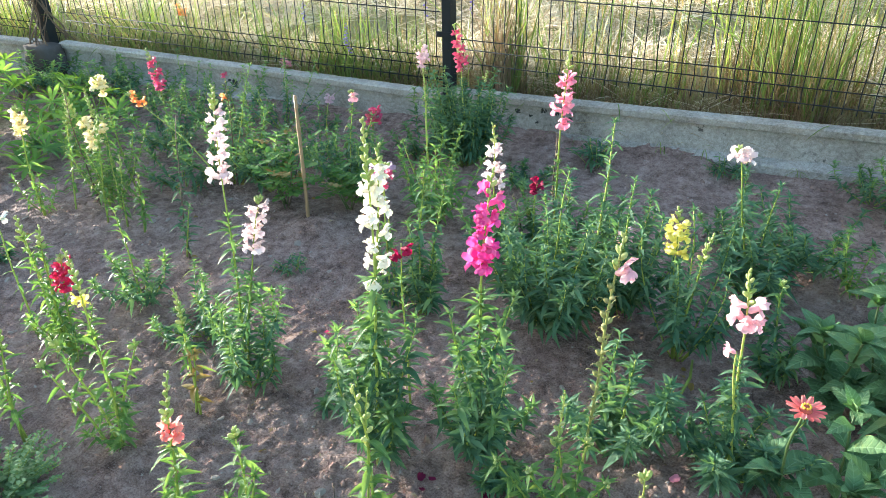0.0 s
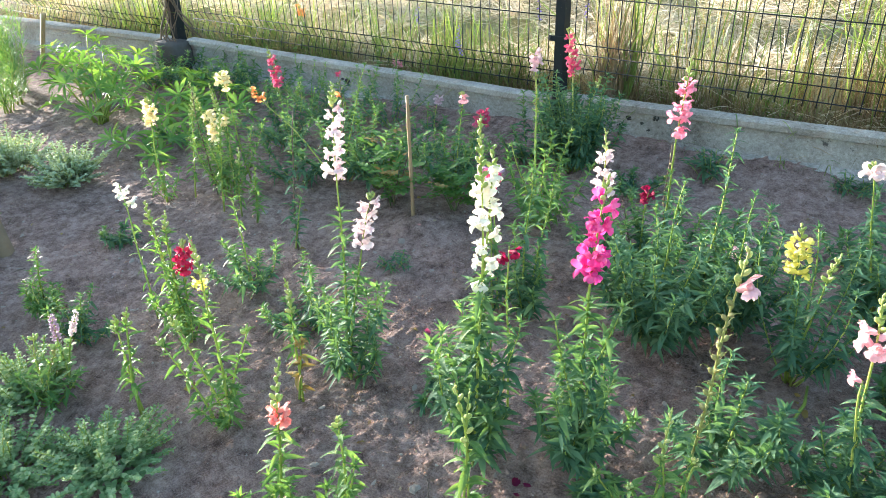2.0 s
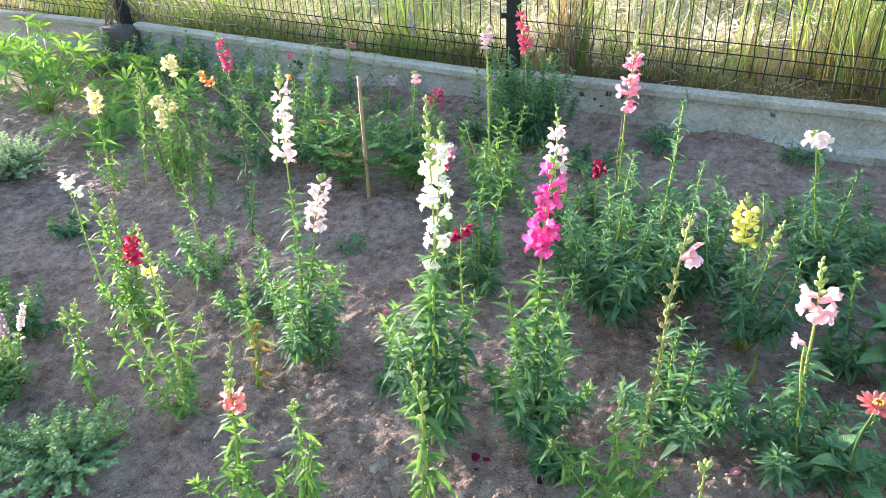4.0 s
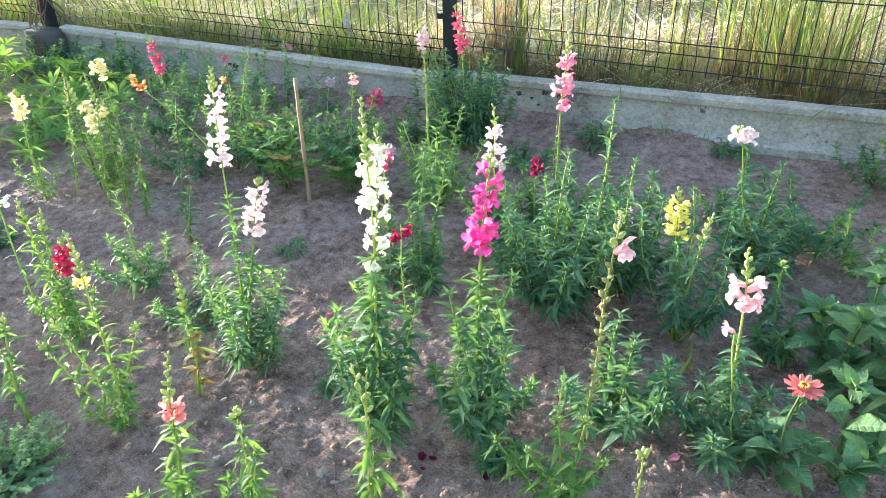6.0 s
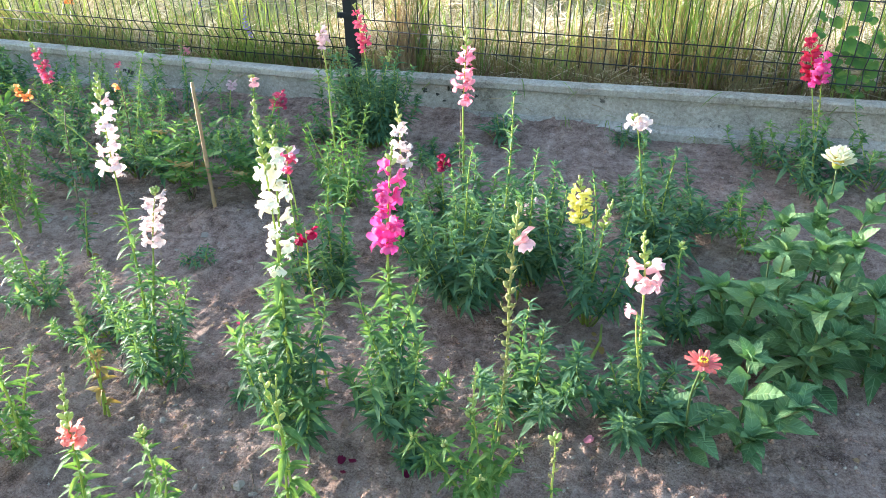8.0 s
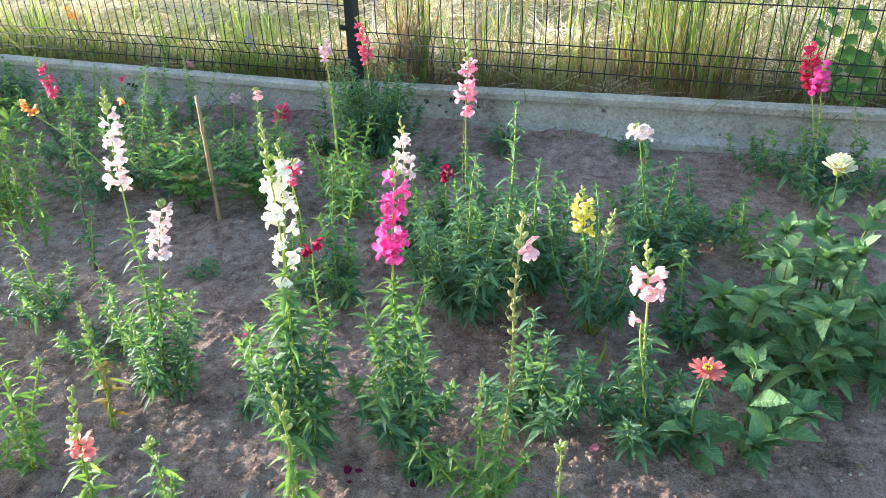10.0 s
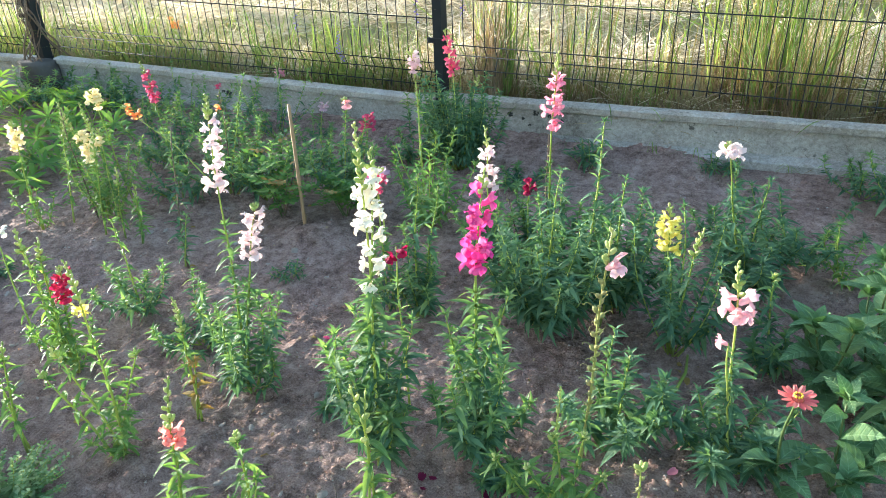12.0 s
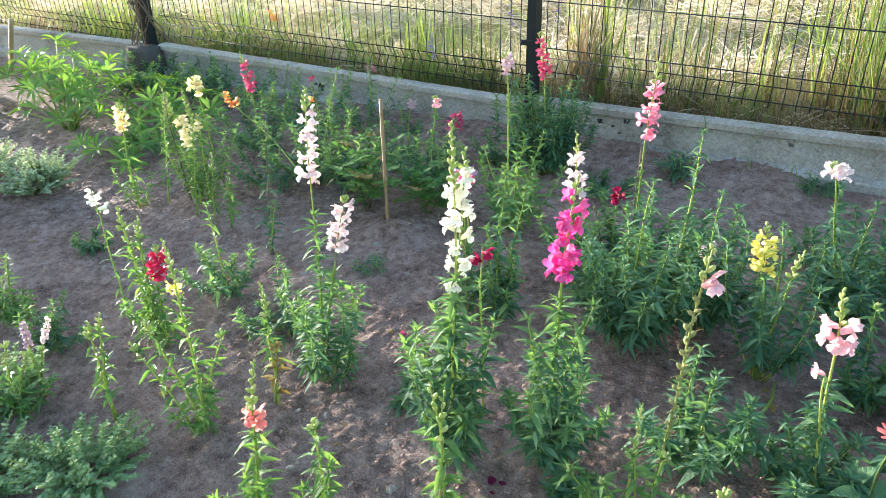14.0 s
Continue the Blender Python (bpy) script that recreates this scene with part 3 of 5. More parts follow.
tagged(ribbons("mown_hay", HAY, 130000, patchy(-9.0, 5.0, 3.3, 9.0, 1), heights(0.08, 0.28), 0.003, 0.3, 0.25, 7, flat=1.3, tilt=1.4), "pale sunlit cut hay lying on the meadow", "hay", kind="stuff")


# ---- plants: shared shapes ----
NARROW = [blade(0.125, 0.5, 0.45), blade(0.138, 0.75, 0.4, 0.4, 6, 0.45), blade(0.115, 0.35, 0.4, -0.4), blade(0.145, 0.95, 0.4, 0.3, 6, 0.47), blade(0.108, 0.65, 0.5, -0.6), blade(0.13, 1.15, 0.4, 0.5, 6, 0.45)]
BROAD = [blade(0.235, 0.45, 0.28, 0.1, 9, 0.44, 0.07), blade(0.245, 0.7, 0.22, -0.2, 9, 0.44, 0.09), blade(0.22, 0.25, 0.4, 0.3, 9, 0.46, 0.07), blade(0.25, 0.55, 0.15, -0.4, 9, 0.43, 0.1), blade(0.225, 0.95, 0.3, 0.4, 9, 0.45, 0.08)]
OVAL = [blade(0.3, 0.2, 0.2, 0, 5, 0.48), blade(0.32, 0.4, 0.2, 0.2, 5, 0.5)]
LEAFLET = [blade(0.1, 0.15, 0.4, 0, 5, 0.58), blade(0.108, 0.3, 0.35, 0.1, 5, 0.58)]
MESHES = {}


def shared(kind, i, shape, mat):
    key = (kind, i, mat.name)
    if key not in MESHES:
        MESHES[key] = Geo().add(*shape).mesh(kind, mat)
    return MESHES[key]


def lobe(length, width, bend, cup, ruffle, seed, nu=4, nv=4):
    """A petal lobe along x that bends up (+) or down (-)."""
    rnd = random.Random(seed)
    verts, faces = [], []
    ph = rnd.uniform(0, 6)
    for i in range(nu + 1):
        s = i / nu
        a = bend * s
        x, z = (math.sin(a) / bend * length, (1 - math.cos(a)) / bend * length) if abs(bend) > 0.01 else (s * length, 0)
        w = width * (0.45 + 0.75 * math.sin(math.pi * min(1, s * 0.62 + 0.06))) * (1 if i < nu else 0.72)
        for k in range(nv + 1):
            v = 2 * k / nv - 1
            r = ruffle * s * s * math.sin(v * 5 + ph)
            verts.append((x + r * 0.4 - 0.12 * length * v * v * s, v * w, z + cup * w * v * v + r))
    for i in range(nu):
        for k in range(nv):
            a = i * (nv + 1) + k
            faces.append((a, a + nv + 1, a + nv + 2, a + 1))
    return np.array(verts), faces


def blossom_shape(seed):
    """A snapdragon flower along x, 1 unit about 35 mm: pouched tube, two upper lobes, three lower lobes."""
    rnd = random.Random(seed)
    g = Geo()
    pts = [(0, 0, 0), (0.12, 0, 0.0), (0.3, 0, 0.01), (0.48, 0, 0.02), (0.6, 0, 0.03)]
    g.add(*tube(pts, [0.07, 0.15, 0.17, 0.19, 0.2], 8, False))
    for s in (-1, 1):
        m = Matrix.Translation((0.5, s * 0.1, 0.14)) @ Euler((s * -0.35, -0.9, s * 0.35)).to_matrix().to_4x4()
        moved(g, lobe(0.5, 0.29, 0.9 + rnd.uniform(-0.4, 0.4), 0.25, 0.1, rnd.random(), 5, 6), m @ Matrix.Diagonal((1, 1, -1, 1)) @ pose(0, 0, 0))
    for s in (-1, 0, 1):
        m = Matrix.Translation((0.52, s * 0.12, -0.08)) @ Euler((s * 0.3, 0.35, s * 0.75)).to_matrix().to_4x4()
        moved(g, lobe(0.42, 0.25, -1.3 + rnd.uniform(-0.4, 0.4), -0.25, 0.09, rnd.random(), 5, 5), m)
    pal = blob(0.16, 0.17, 0.12, 5, 8)
    g.add(pal[0] + np.array((0.58, 0, -0.02)), pal[1])
    return np.concatenate(g.v), g.f


BLOSSOM = [blossom_shape(i) for i in range(4)]
BUDSHAPE = blob(0.52, 0.52, 1.0, 6, 7)
BUDSHAPE = (BUDSHAPE[0] + np.array((0, 0, 1.0)), BUDSHAPE[1])


def pod_shape():
    """A seed pod with its calyx and the dry curled style."""
    g = Geo()
    v, f = blob(0.4, 0.4, 0.62, 6, 8)
    g.add(v + np.array((0, 0, 0.62)), f)
    g.add(*tube([(0, 0, 1.15), (0.08, 0, 1.6), (0.3, 0, 2.0), (0.65, 0, 2.1), (0.8, 0, 1.85)], [0.09, 0.07, 0.06, 0.05, 0.03], 4))
    for k in range(5):
        w = k * 1.257
        moved(g, blade(0.35, 0.1, 0.2, 0, 3), basis((0, 0, 0), (math.cos(w), math.sin(w), 1.1), (-math.cos(w), -math.sin(w), 0.6), 0.8))
    return np.concatenate(g.v), g.f


POD = pod_shape()


class Spine:
    """A gently bent stem from a foot to a tip."""

    def __init__(self, a, b, rnd, bow=0.03, lift=-0.12):
        self.a, self.b = Vector(a), Vector(b)
        d = self.b - self.a
        self.c = (self.a + self.b) / 2 + Vector((rnd.uniform(-bow, bow), rnd.uniform(-bow, bow), 0)) + Vector((d.x, d.y, 0)) * lift
        self.wob = rnd.uniform(0, 6)

    def at(self, f):
        p = self.a * (1 - f) ** 2 + self.c * (2 * f * (1 - f)) + self.b * f * f
        k = 0.003 * min(1, (self.b - self.a).length * 2)
        return p + Vector((math.sin(f * 11 + self.wob), math.cos(f * 9 + self.wob), 0)) * k * f

    def way(self, f):
        return (self.at(min(1, f + 0.02)) - self.at(max(0, f - 0.02))).normalized()


class Snap:
    """A snapdragon: stems with leaves, flower spikes, buds and seed pods."""
    count = 0

    def __init__(self, x, y, label, leaf=None, each=False, group="snapdragons", name="snapdragon", sink=0.006, tips=True):
        Snap.count += 1
        self.rnd = random.Random(1000 + Snap.count)
        self.x, self.y, self.z = x, y, relief(x, y) - sink
        self.ob = thing(name, (x, y, self.z), label, "flowering plant", group)
        self.leaf, self.each = leaf or LEAF, each
        self.tip_leaf = LEAF_TIP if tips else LEAF
        self.joined, self.left = {}, 220

    def stem(self, tip, leaves=30, size=0.05, span=(0.06, 0.7), bloom=None, buds=0, pods=None, foot=None, r=0.0028, bow=0.02, mat=None, tuft=True, shapes=NARROW, leaf=None, drop=0.0, bud_size=0.007, bloom_size=0.035, pod_size=0.0095, lift=-0.12):
        """tip: its world place. bloom: (from, to, number, colour) along the stem, from 0 to 1."""
        rnd, o = self.rnd, Vector((self.x, self.y, self.z))
        foot = Vector(foot) - o if foot else Vector((rnd.uniform(-0.012, 0.012), rnd.uniform(-0.012, 0.012), 0))
        sp = Spine(foot, Vector(tip) - o, rnd, bow, lift)
        n = 9
        me = Geo().add(*tube([sp.at(i / n) for i in range(n + 1)], [1.3 * r * (1 - 0.62 * i / n) for i in range(n + 1)], 6)).mesh("stem", mat or STEM)
        st = part("stem", me, self.ob)
        az = rnd.uniform(0, 6)
        lm = leaf or self.leaf
        young = lm is LEAF_PALE
        leaves = int(leaves * (1.15 if young else 1.5))
        for i in range(leaves):
            f = span[0] + 0.09 + (span[1] - span[0] - 0.09) * (i + rnd.random()) / max(1, leaves)
            az += 2.4 + rnd.uniform(-0.4, 0.4)
            rise = 0.2 + 0.55 * f + rnd.uniform(-0.45, 0.4) - drop
            long = size * (1.14 - 0.5 * f) * min(1.0, 0.45 + 1.7 * f) * rnd.uniform(0.65, 1.25)
            way = Vector((math.cos(az), math.sin(az), math.tan(max(-1.2, min(1.2, rise)))))
            lf = self.tip_leaf if lm is LEAF and f > span[0] + 0.74 * (span[1] - span[0]) else lm
            self.one_leaf(st, sp.at(f), way, long, shapes, lf)
            if rnd.random() < (0.3 if young else 0.75):
                for s in (-0.8, 0.1, 0.8):
                    self.one_leaf(st, sp.at(f), Vector((math.cos(az + s), math.sin(az + s), 0.35 + 1.2 * rnd.random())), long * rnd.uniform(0.3, 0.65), shapes, lf, True)
        if tuft:
            for i in range(7):
                az += 2.4
                f = min(1.0, span[1] + 0.02) if not (bloom or pods or buds) else span[1]
                self.one_leaf(st, sp.at(f), Vector((math.cos(az), math.sin(az), 1.0 + rnd.random())), size * rnd.uniform(0.35, 0.6), shapes, self.tip_leaf if lm is LEAF else lm)
        if bloom:
            f0, f1, k, colour = bloom
            k = int(k * 1.35 + 0.5) if k > 2 else k
            for i in range(k):
                f = f0 + (f1 - f0) * (i + 0.5) / k
                az += 2.2 + rnd.uniform(-0.5, 0.5)
                way = Vector((math.cos(az), math.sin(az), 0.38 + rnd.uniform(-0.45, 0.45)))
                s = bloom_size * (1.12 - 0.28 * i / k) * rnd.uniform(0.88, 1.3)
                j = rnd.randrange(len(BLOSSOM))
                part("blossom", shared("blossom", j, BLOSSOM[j], PETAL[colour]), st, m=basis(sp.at(f), way, (0, 0, 1), s))
        if buds:
            f0 = bloom[1] if bloom else (pods[1] if pods else span[1])
            for i in range(buds):
                f = f0 + (1 - f0) * (i + 0.3) / buds
                az += 2.3
                s = bud_size * (1.45 - 0.8 * i / buds)
                d = Vector((math.cos(az), math.sin(az), 0.8 + 1.2 * i / buds)).normalized()
                part("bud", shared("bud", 0, BUDSHAPE, BUD), st, m=basis(sp.at(f), d.orthogonal(), d, s))
        if pods:
            f0, f1, k = pods[:3]
            for i in range(k):
                f = f0 + (f1 - f0) * (i + rnd.random() * 0.6) / k
                az += 2.3 + rnd.uniform(-0.3, 0.3)
                d = Vector((math.cos(az), math.sin(az), 0.9)).normalized()
                part("seed_pod", shared("seed_pod", 0, POD, POD_SKIN), st, m=basis(sp.at(f), d.orthogonal(), d, pod_size * rnd.uniform(0.75, 1.2)))
        return st

    def one_leaf(self, st, p, way, long, shapes, mat, small=False):
        rnd = self.rnd
        i = rnd.randrange(len(shapes))
        m = basis(p, way, (rnd.uniform(-0.25, 0.25), rnd.uniform(-0.25, 0.25), 1), long)
        if self.each and self.left > 0 and not small:
            self.left -= 1
            part("leaf", shared("leaf", (len(shapes), i), shapes[i], VEINED.get(mat.name, mat)), st, m=m)
        else:
            self.joined.setdefault(mat.name, (Geo(), mat))
            moved(self.joined[mat.name][0], shapes[i], m)

    def shoots(self, n, height, spread, leaves=26, size=0.05, span=(0.05, 0.97), low=0.35, **more):
        """Side shoots that fill the bush."""
        rnd = self.rnd
        for i in range(int(n * 1.35 + 0.5)):
            a = 2.4 * i + rnd.uniform(-0.5, 0.5)
            q = spread * (0.45 + 0.75 * rnd.random())
            h = height * (low + (1 - low) * rnd.random())
            self.stem((self.x + q * math.cos(a), self.y + q * math.sin(a), self.z + h), leaves=int(leaves * (0.5 + 0.5 * h / height)), size=size, span=span, r=0.0019, bow=0.03, foot=(self.x + 0.1 * q * math.cos(a), self.y + 0.1 * q * math.sin(a), self.z + (0.22 * h * rnd.random() if i % 3 else 0)), lift=0.3, **more)
        return self

    def done(self):
        for geo, mat in self.joined.values():
            tagged(part("foliage", geo.mesh("foliage", mat), self.ob), kind="stuff")
        return self.ob


# ---- snapdragons in the foreground ----
p = Snap(0.712, 1.0, "tall white snapdragon with two flower spikes over a leafy green bush", each=True)
p.stem((0.727, 1.03, 0.80), 30, 0.06, (0.05, 0.6), bloom=(0.72, 0.84, 3, "white"), buds=20, r=0.0033, bloom_size=0.03)
p.stem((0.742, 1.05, 0.745), 30, 0.06, (0.05, 0.58), bloom=(0.62, 0.93, 11, "white"), buds=6, r=0.0036, bloom_size=0.03)
p.shoots(9, 0.46, 0.095, 26, 0.058)
p.done()

p = Snap(0.925, 1.085, "magenta snapdragon with one full flower spike over lance-shaped leaves", each=True)
p.stem((0.915, 1.16, 0.68), 34, 0.062, (0.05, 0.62), bloom=(0.69, 0.93, 9, "magenta"), buds=5, r=0.0035)
p.stem((0.985, 1.11, 0.44), 26, 0.055, (0.1, 0.97))
p.stem((0.87, 1.06, 0.40), 24, 0.055, (0.1, 0.97))
p.shoots(7, 0.34, 0.1, 24, 0.056)
p.done()

p = Snap(0.28, 1.10, "snapdragon bush with two blush white flower spikes", each=True)
p.stem((0.185, 1.25, 0.72), 26, 0.05, (0.08, 0.6), bloom=(0.7, 0.93, 9, "blush"), buds=12, bloom_size=0.029)
p.stem((0.35, 1.17, 0.505), 28, 0.05, (0.05, 0.62), bloom=(0.74, 0.97, 8, "blush"), buds=8, bloom_size=0.029)
p.shoots(8, 0.36, 0.105, 26, 0.046)
p.done()

p = Snap(1.15, 1.12, "lanky snapdragon gone to seed with a last pale pink blossom", each=True)
p.stem((1.212, 0.920, 0.732), 8, 0.045, (0.05, 0.3), pods=(0.3, 0.85, 30), bloom=(0.875, 0.885, 1, "pale_pink"), buds=7, r=0.0028, bow=0.02, mat=STEM_PALE, pod_size=0.0112, bloom_size=0.03, tuft=False)
p.stem((1.124, 1.017, 0.325), 6, 0.03, (0.1, 0.6), buds=10, tuft=False, foot=(1.118, 1.0, relief(1.118, 1.0)))
p.done()

p = Snap(1.20, 1.24, "dark green leafy snapdragon bush without flowers", each=True, tips=False)
p.stem((1.215, 1.23, 0.27), 26, 0.055, (0.1, 0.97))
p.shoots(7, 0.26, 0.12, 26, 0.058)
p.done()

p = Snap(1.155, 0.95, "yellow-green young snapdragon shoots with slender buds", LEAF_PALE, each=True)
for dx, dy, h in ((-0.13, -0.03, 0.2), (-0.06, -0.05, 0.22), (0.04, -0.02, 0.31), (-0.02, 0.0, 0.27), (0.085, -0.04, 0.24), (0.02, -0.07, 0.17)):
    p.stem((1.155 + dx, 0.95 + dy, h), 20, 0.052, (0.1, 0.95), buds=5, bud_size=0.005, drop=0.25)
p.done()

p = Snap(1.30, 0.86, "single slender snapdragon stem with green seed pods", LEAF_PALE, each=True)
p.stem((1.302, 0.875, 0.325), 10, 0.035, (0.1, 0.6), pods=(0.7, 0.95, 6), buds=4)
p.done()

p = Snap(1.44, 1.25, "pale pink snapdragon with one short flower spike and narrow leaves", each=True, tips=False)
p.stem((1.393, 1.16, 0.575), 26, 0.05, (0.1, 0.6), bloom=(0.75, 0.86, 4, "pale_pink"), buds=10, r=0.003, bloom_size=0.032)
p.stem((1.40, 1.17, 0.395), 8, 0.04, (0.1, 0.7), bloom=(0.98, 1.0, 1, "pale_pink"), bloom_size=0.025, tuft=False)
p.stem((1.36, 1.22, 0.22), 18, 0.05, (0.1, 0.97))
p.shoots(7, 0.26, 0.13, 24, 0.06)
p.done()

p = Snap(1.268, 1.61, "bright yellow snapdragon with a short spike on a dark green bush", each=True, tips=False)
p.stem((1.213, 1.65, 0.425), 26, 0.05, (0.1, 0.62), bloom=(0.7, 0.92, 6, "yellow"), buds=6)
p.stem((1.312, 1.45, 0.475), 26, 0.045, (0.1, 0.8), buds=12)
p.stem((1.25, 1.62, 0.44), 22, 0.045, (0.1, 0.97))
p.shoots(7, 0.36, 0.13, 26, 0.05)
p.done()

p = Snap(1.50, 1.62, "green snapdragon shoot not yet in flower", each=False)
p.stem((1.475, 1.66, 0.27), 22, 0.05, (0.15, 0.95), buds=4)
p.shoots(4, 0.16, 0.08, 18, 0.05)
p.done()

p = Snap(1.41, 2.0, "leafy snapdragon with a single pale pink flower head", tips=False)
p.stem((1.312, 1.87, 0.51), 24, 0.05, (0.1, 0.7), bloom=(0.9, 0.96, 3, "blush"), buds=4, bloom_size=0.031)
p.shoots(8, 0.36, 0.16, 28, 0.06)
p.stem((1.43, 2.05, 0.34), 26, 0.055, (0.1, 0.97))
p.done()

p = Snap(1.54, 2.18, "low dark green snapdragon clump without flowers", tips=False)
p.shoots(7, 0.24, 0.16, 24, 0.05, low=0.5)
p.done()

p = Snap(1.32, 2.24, "low spreading snapdragon clump without flowers")
p.shoots(5, 0.15, 0.12, 20, 0.045, low=0.5)
p.done()

p = Snap(0.91, 1.62, "dense dark green snapdragon bush with upright leafy shoots", each=True, tips=False)
p.stem((1.03, 1.70, 0.60), 40, 0.05, (0.1, 0.97), foot=(1.0, 1.71, relief(1.0, 1.71)))
p.stem((1.10, 1.66, 0.47), 34, 0.05, (0.1, 0.97), foot=(1.06, 1.68, relief(1.06, 1.68)))
p.stem((0.94, 1.64, 0.48), 28, 0.05, (0.1, 0.97))
p.shoots(24, 0.38, 0.17, 32, 0.056, low=0.5)
p.done()

p = Snap(1.08, 1.78, "leafy snapdragon bush behind a larger one", tips=False)
p.shoots(12, 0.36, 0.14, 30, 0.055, low=0.5)
p.done()

p = Snap(0.80, 2.03, "tall pink snapdragon with a long flower spike and pale stem")
p.stem((0.86, 1.84, 0.72), 16, 0.045, (0.08, 0.5), bloom=(0.7, 0.9, 8, "pink"), buds=7, r=0.003, bloom_size=0.031)
p.stem((0.81, 1.95, 0.44), 10, 0.03, (0.1, 0.4), pods=(0.5, 0.95, 6), mat=STEM_BROWN)
p.shoots(5, 0.24, 0.12, 22, 0.05)
p.done()

p = Snap(0.77, 1.93, "dark crimson snapdragon flower on a short stem")
p.stem((0.769, 1.92, 0.285), 14, 0.045, (0.1, 0.8), bloom=(0.88, 1.0, 3, "crimson"), bloom_size=0.028)
p.stem((0.70, 1.90, 0.25), 8, 0.03, (0.1, 0.7), pods=(0.7, 1.0, 3), mat=STEM_BROWN)
p.shoots(4, 0.2, 0.1, 20, 0.05)
p.done()

p = Snap(0.645, 1.885, "blush pink snapdragon spike on a slender leafy stem")
p.stem((0.635, 1.885, 0.47), 24, 0.05, (0.08, 0.5), bloom=(0.58, 0.85, 7, "blush"), buds=7)
p.shoots(5, 0.3, 0.12, 24, 0.055)
p.done()

p = Snap(0.34, 2.08, "tall snapdragon with a faded pink flower tip and pale stem", LEAF_PALE)
p.stem((0.25, 2.2, 0.58), 22, 0.045, (0.1, 0.75), bloom=(0.88, 0.97, 4, "faded"), buds=3, r=0.0042, pods=(0.7, 0.87, 7), bloom_size=0.026)
p.stem((0.26, 2.02, 0.3), 22, 0.045, (0.1, 0.97))
p.shoots(9, 0.36, 0.16, 28, 0.055, low=0.45)
p.done()

p = Snap(0.555, 1.56, "narrow upright snapdragon with only leaves and buds")
p.stem((0.57, 1.56, 0.45), 36, 0.05, (0.1, 0.97))
p.stem((0.61, 1.6, 0.4), 28, 0.048, (0.1, 0.97))
p.shoots(5, 0.3, 0.09, 24, 0.05)
p.done()

p = Snap(0.455, 1.56, "mauve pink snapdragon on a thin bare stem")
p.stem((0.47, 1.53, 0.46), 14, 0.045, (0.05, 0.6), bloom=(0.84, 0.97, 4, "rose"), buds=3, bloom_size=0.026)
p.stem((0.42, 1.60, 0.42), 8, 0.03, (0.1, 0.6), bloom=(0.85, 1.0, 3, "mauve"))
p.shoots(3, 0.2, 0.09, 18, 0.045)
p.done()

p = Snap(0.72, 1.16, "crimson snapdragon blossoms on a short shoot")
p.stem((0.718, 1.145, 0.48), 12, 0.045, (0.1, 0.8), bloom=(0.9, 1.0, 2, "crimson"), bloom_size=0.026)
p.done()

p = Snap(0.25, 2.58, "dense dark snapdragon bush by the fence post with red spikes", tips=False)
p.stem((0.12, 2.77, 0.50), 20, 0.05, (0.05, 0.62), bloom=(0.68, 0.97, 8, "rose"), buds=3, bloom_size=0.03)
p.stem((0.37, 2.5, 0.41), 28, 0.05, (0.1, 0.9), buds=8)
p.stem((0.2, 2.5, 0.37), 28, 0.05, (0.1, 0.97))
p.shoots(34, 0.43, 0.17, 36, 0.05, low=0.45)
p.done()

p = Snap(0.02, 2.62, "small leafy snapdragon beside the fence plinth")
p.shoots(7, 0.28, 0.16, 24, 0.05, low=0.4)
p.done()

p = Snap(-0.20, 2.62, "rose pink snapdragon head on a thin stem near the plinth")
p.stem((-0.215, 2.66, 0.125), 6, 0.03, (0.1, 0.6), bloom=(0.7, 1.0, 6, "rose"))
p.done()

p = Snap(-0.51, 2.72, "pale mauve snapdragon head low beside the plinth")
p.stem((-0.531, 2.79, 0.11), 6, 0.03, (0.1, 0.6), bloom=(0.78, 1.0, 4, "faded"), bloom_size=0.026)
p.shoots(3, 0.1, 0.1, 14, 0.04)
p.done()

p = Snap(-0.08, 2.2, "upright dark green snapdragon shoots beside a bamboo stake")
p.stem((-0.05, 2.22, 0.37), 26, 0.045, (0.1, 0.85), buds=8, bloom=(0.94, 0.97, 1, "pale_pink"))
p.stem((0.01, 2.26, 0.27), 24, 0.045, (0.1, 0.97))
p.shoots(10, 0.27, 0.17, 26, 0.05, low=0.5)
p.done()

p = Snap(1.07, 1.8, "withered white snapdragon head among dark leaves")
p.stem((1.072, 1.765, 0.265), 14, 0.045, (0.1, 0.75), bloom=(0.86, 1.0, 4, "faded"), bloom_size=0.022)
p.done()

p = Snap(-1.06, 2.72, "small rose red snapdragon bud on a thin stem by the plinth")
p.stem((-1.072, 2.70, 0.168), 12, 0.035, (0.1, 0.8), bloom=(0.95, 1.0, 2, "rose"), bloom_size=0.024)
p.done()

p = Snap(-0.98, 3.09, "pink snapdragon head just outside the fence", sink=-0.0)
p.stem((-0.985, 3.08, 0.14), 6, 0.035, (0.1, 0.7), bloom=(0.72, 1.0, 4, "pink"), bloom_size=0.03)
p.done()

p = Snap(-1.7, 3.16, "orange and pink snapdragon among the meadow grass")
p.stem((-1.70, 3.15, 0.345), 14, 0.04, (0.1, 0.7), bloom=(0.84, 0.97, 4, "orange"), buds=3, bloom_size=0.032)
p.done()

# ---- snapdragons further left ----
p = Snap(-0.36, 2.08, "leafy snapdragon bush without flowers behind others")
p.shoots(9, 0.3, 0.17, 26, 0.05, low=0.5)
p.done()

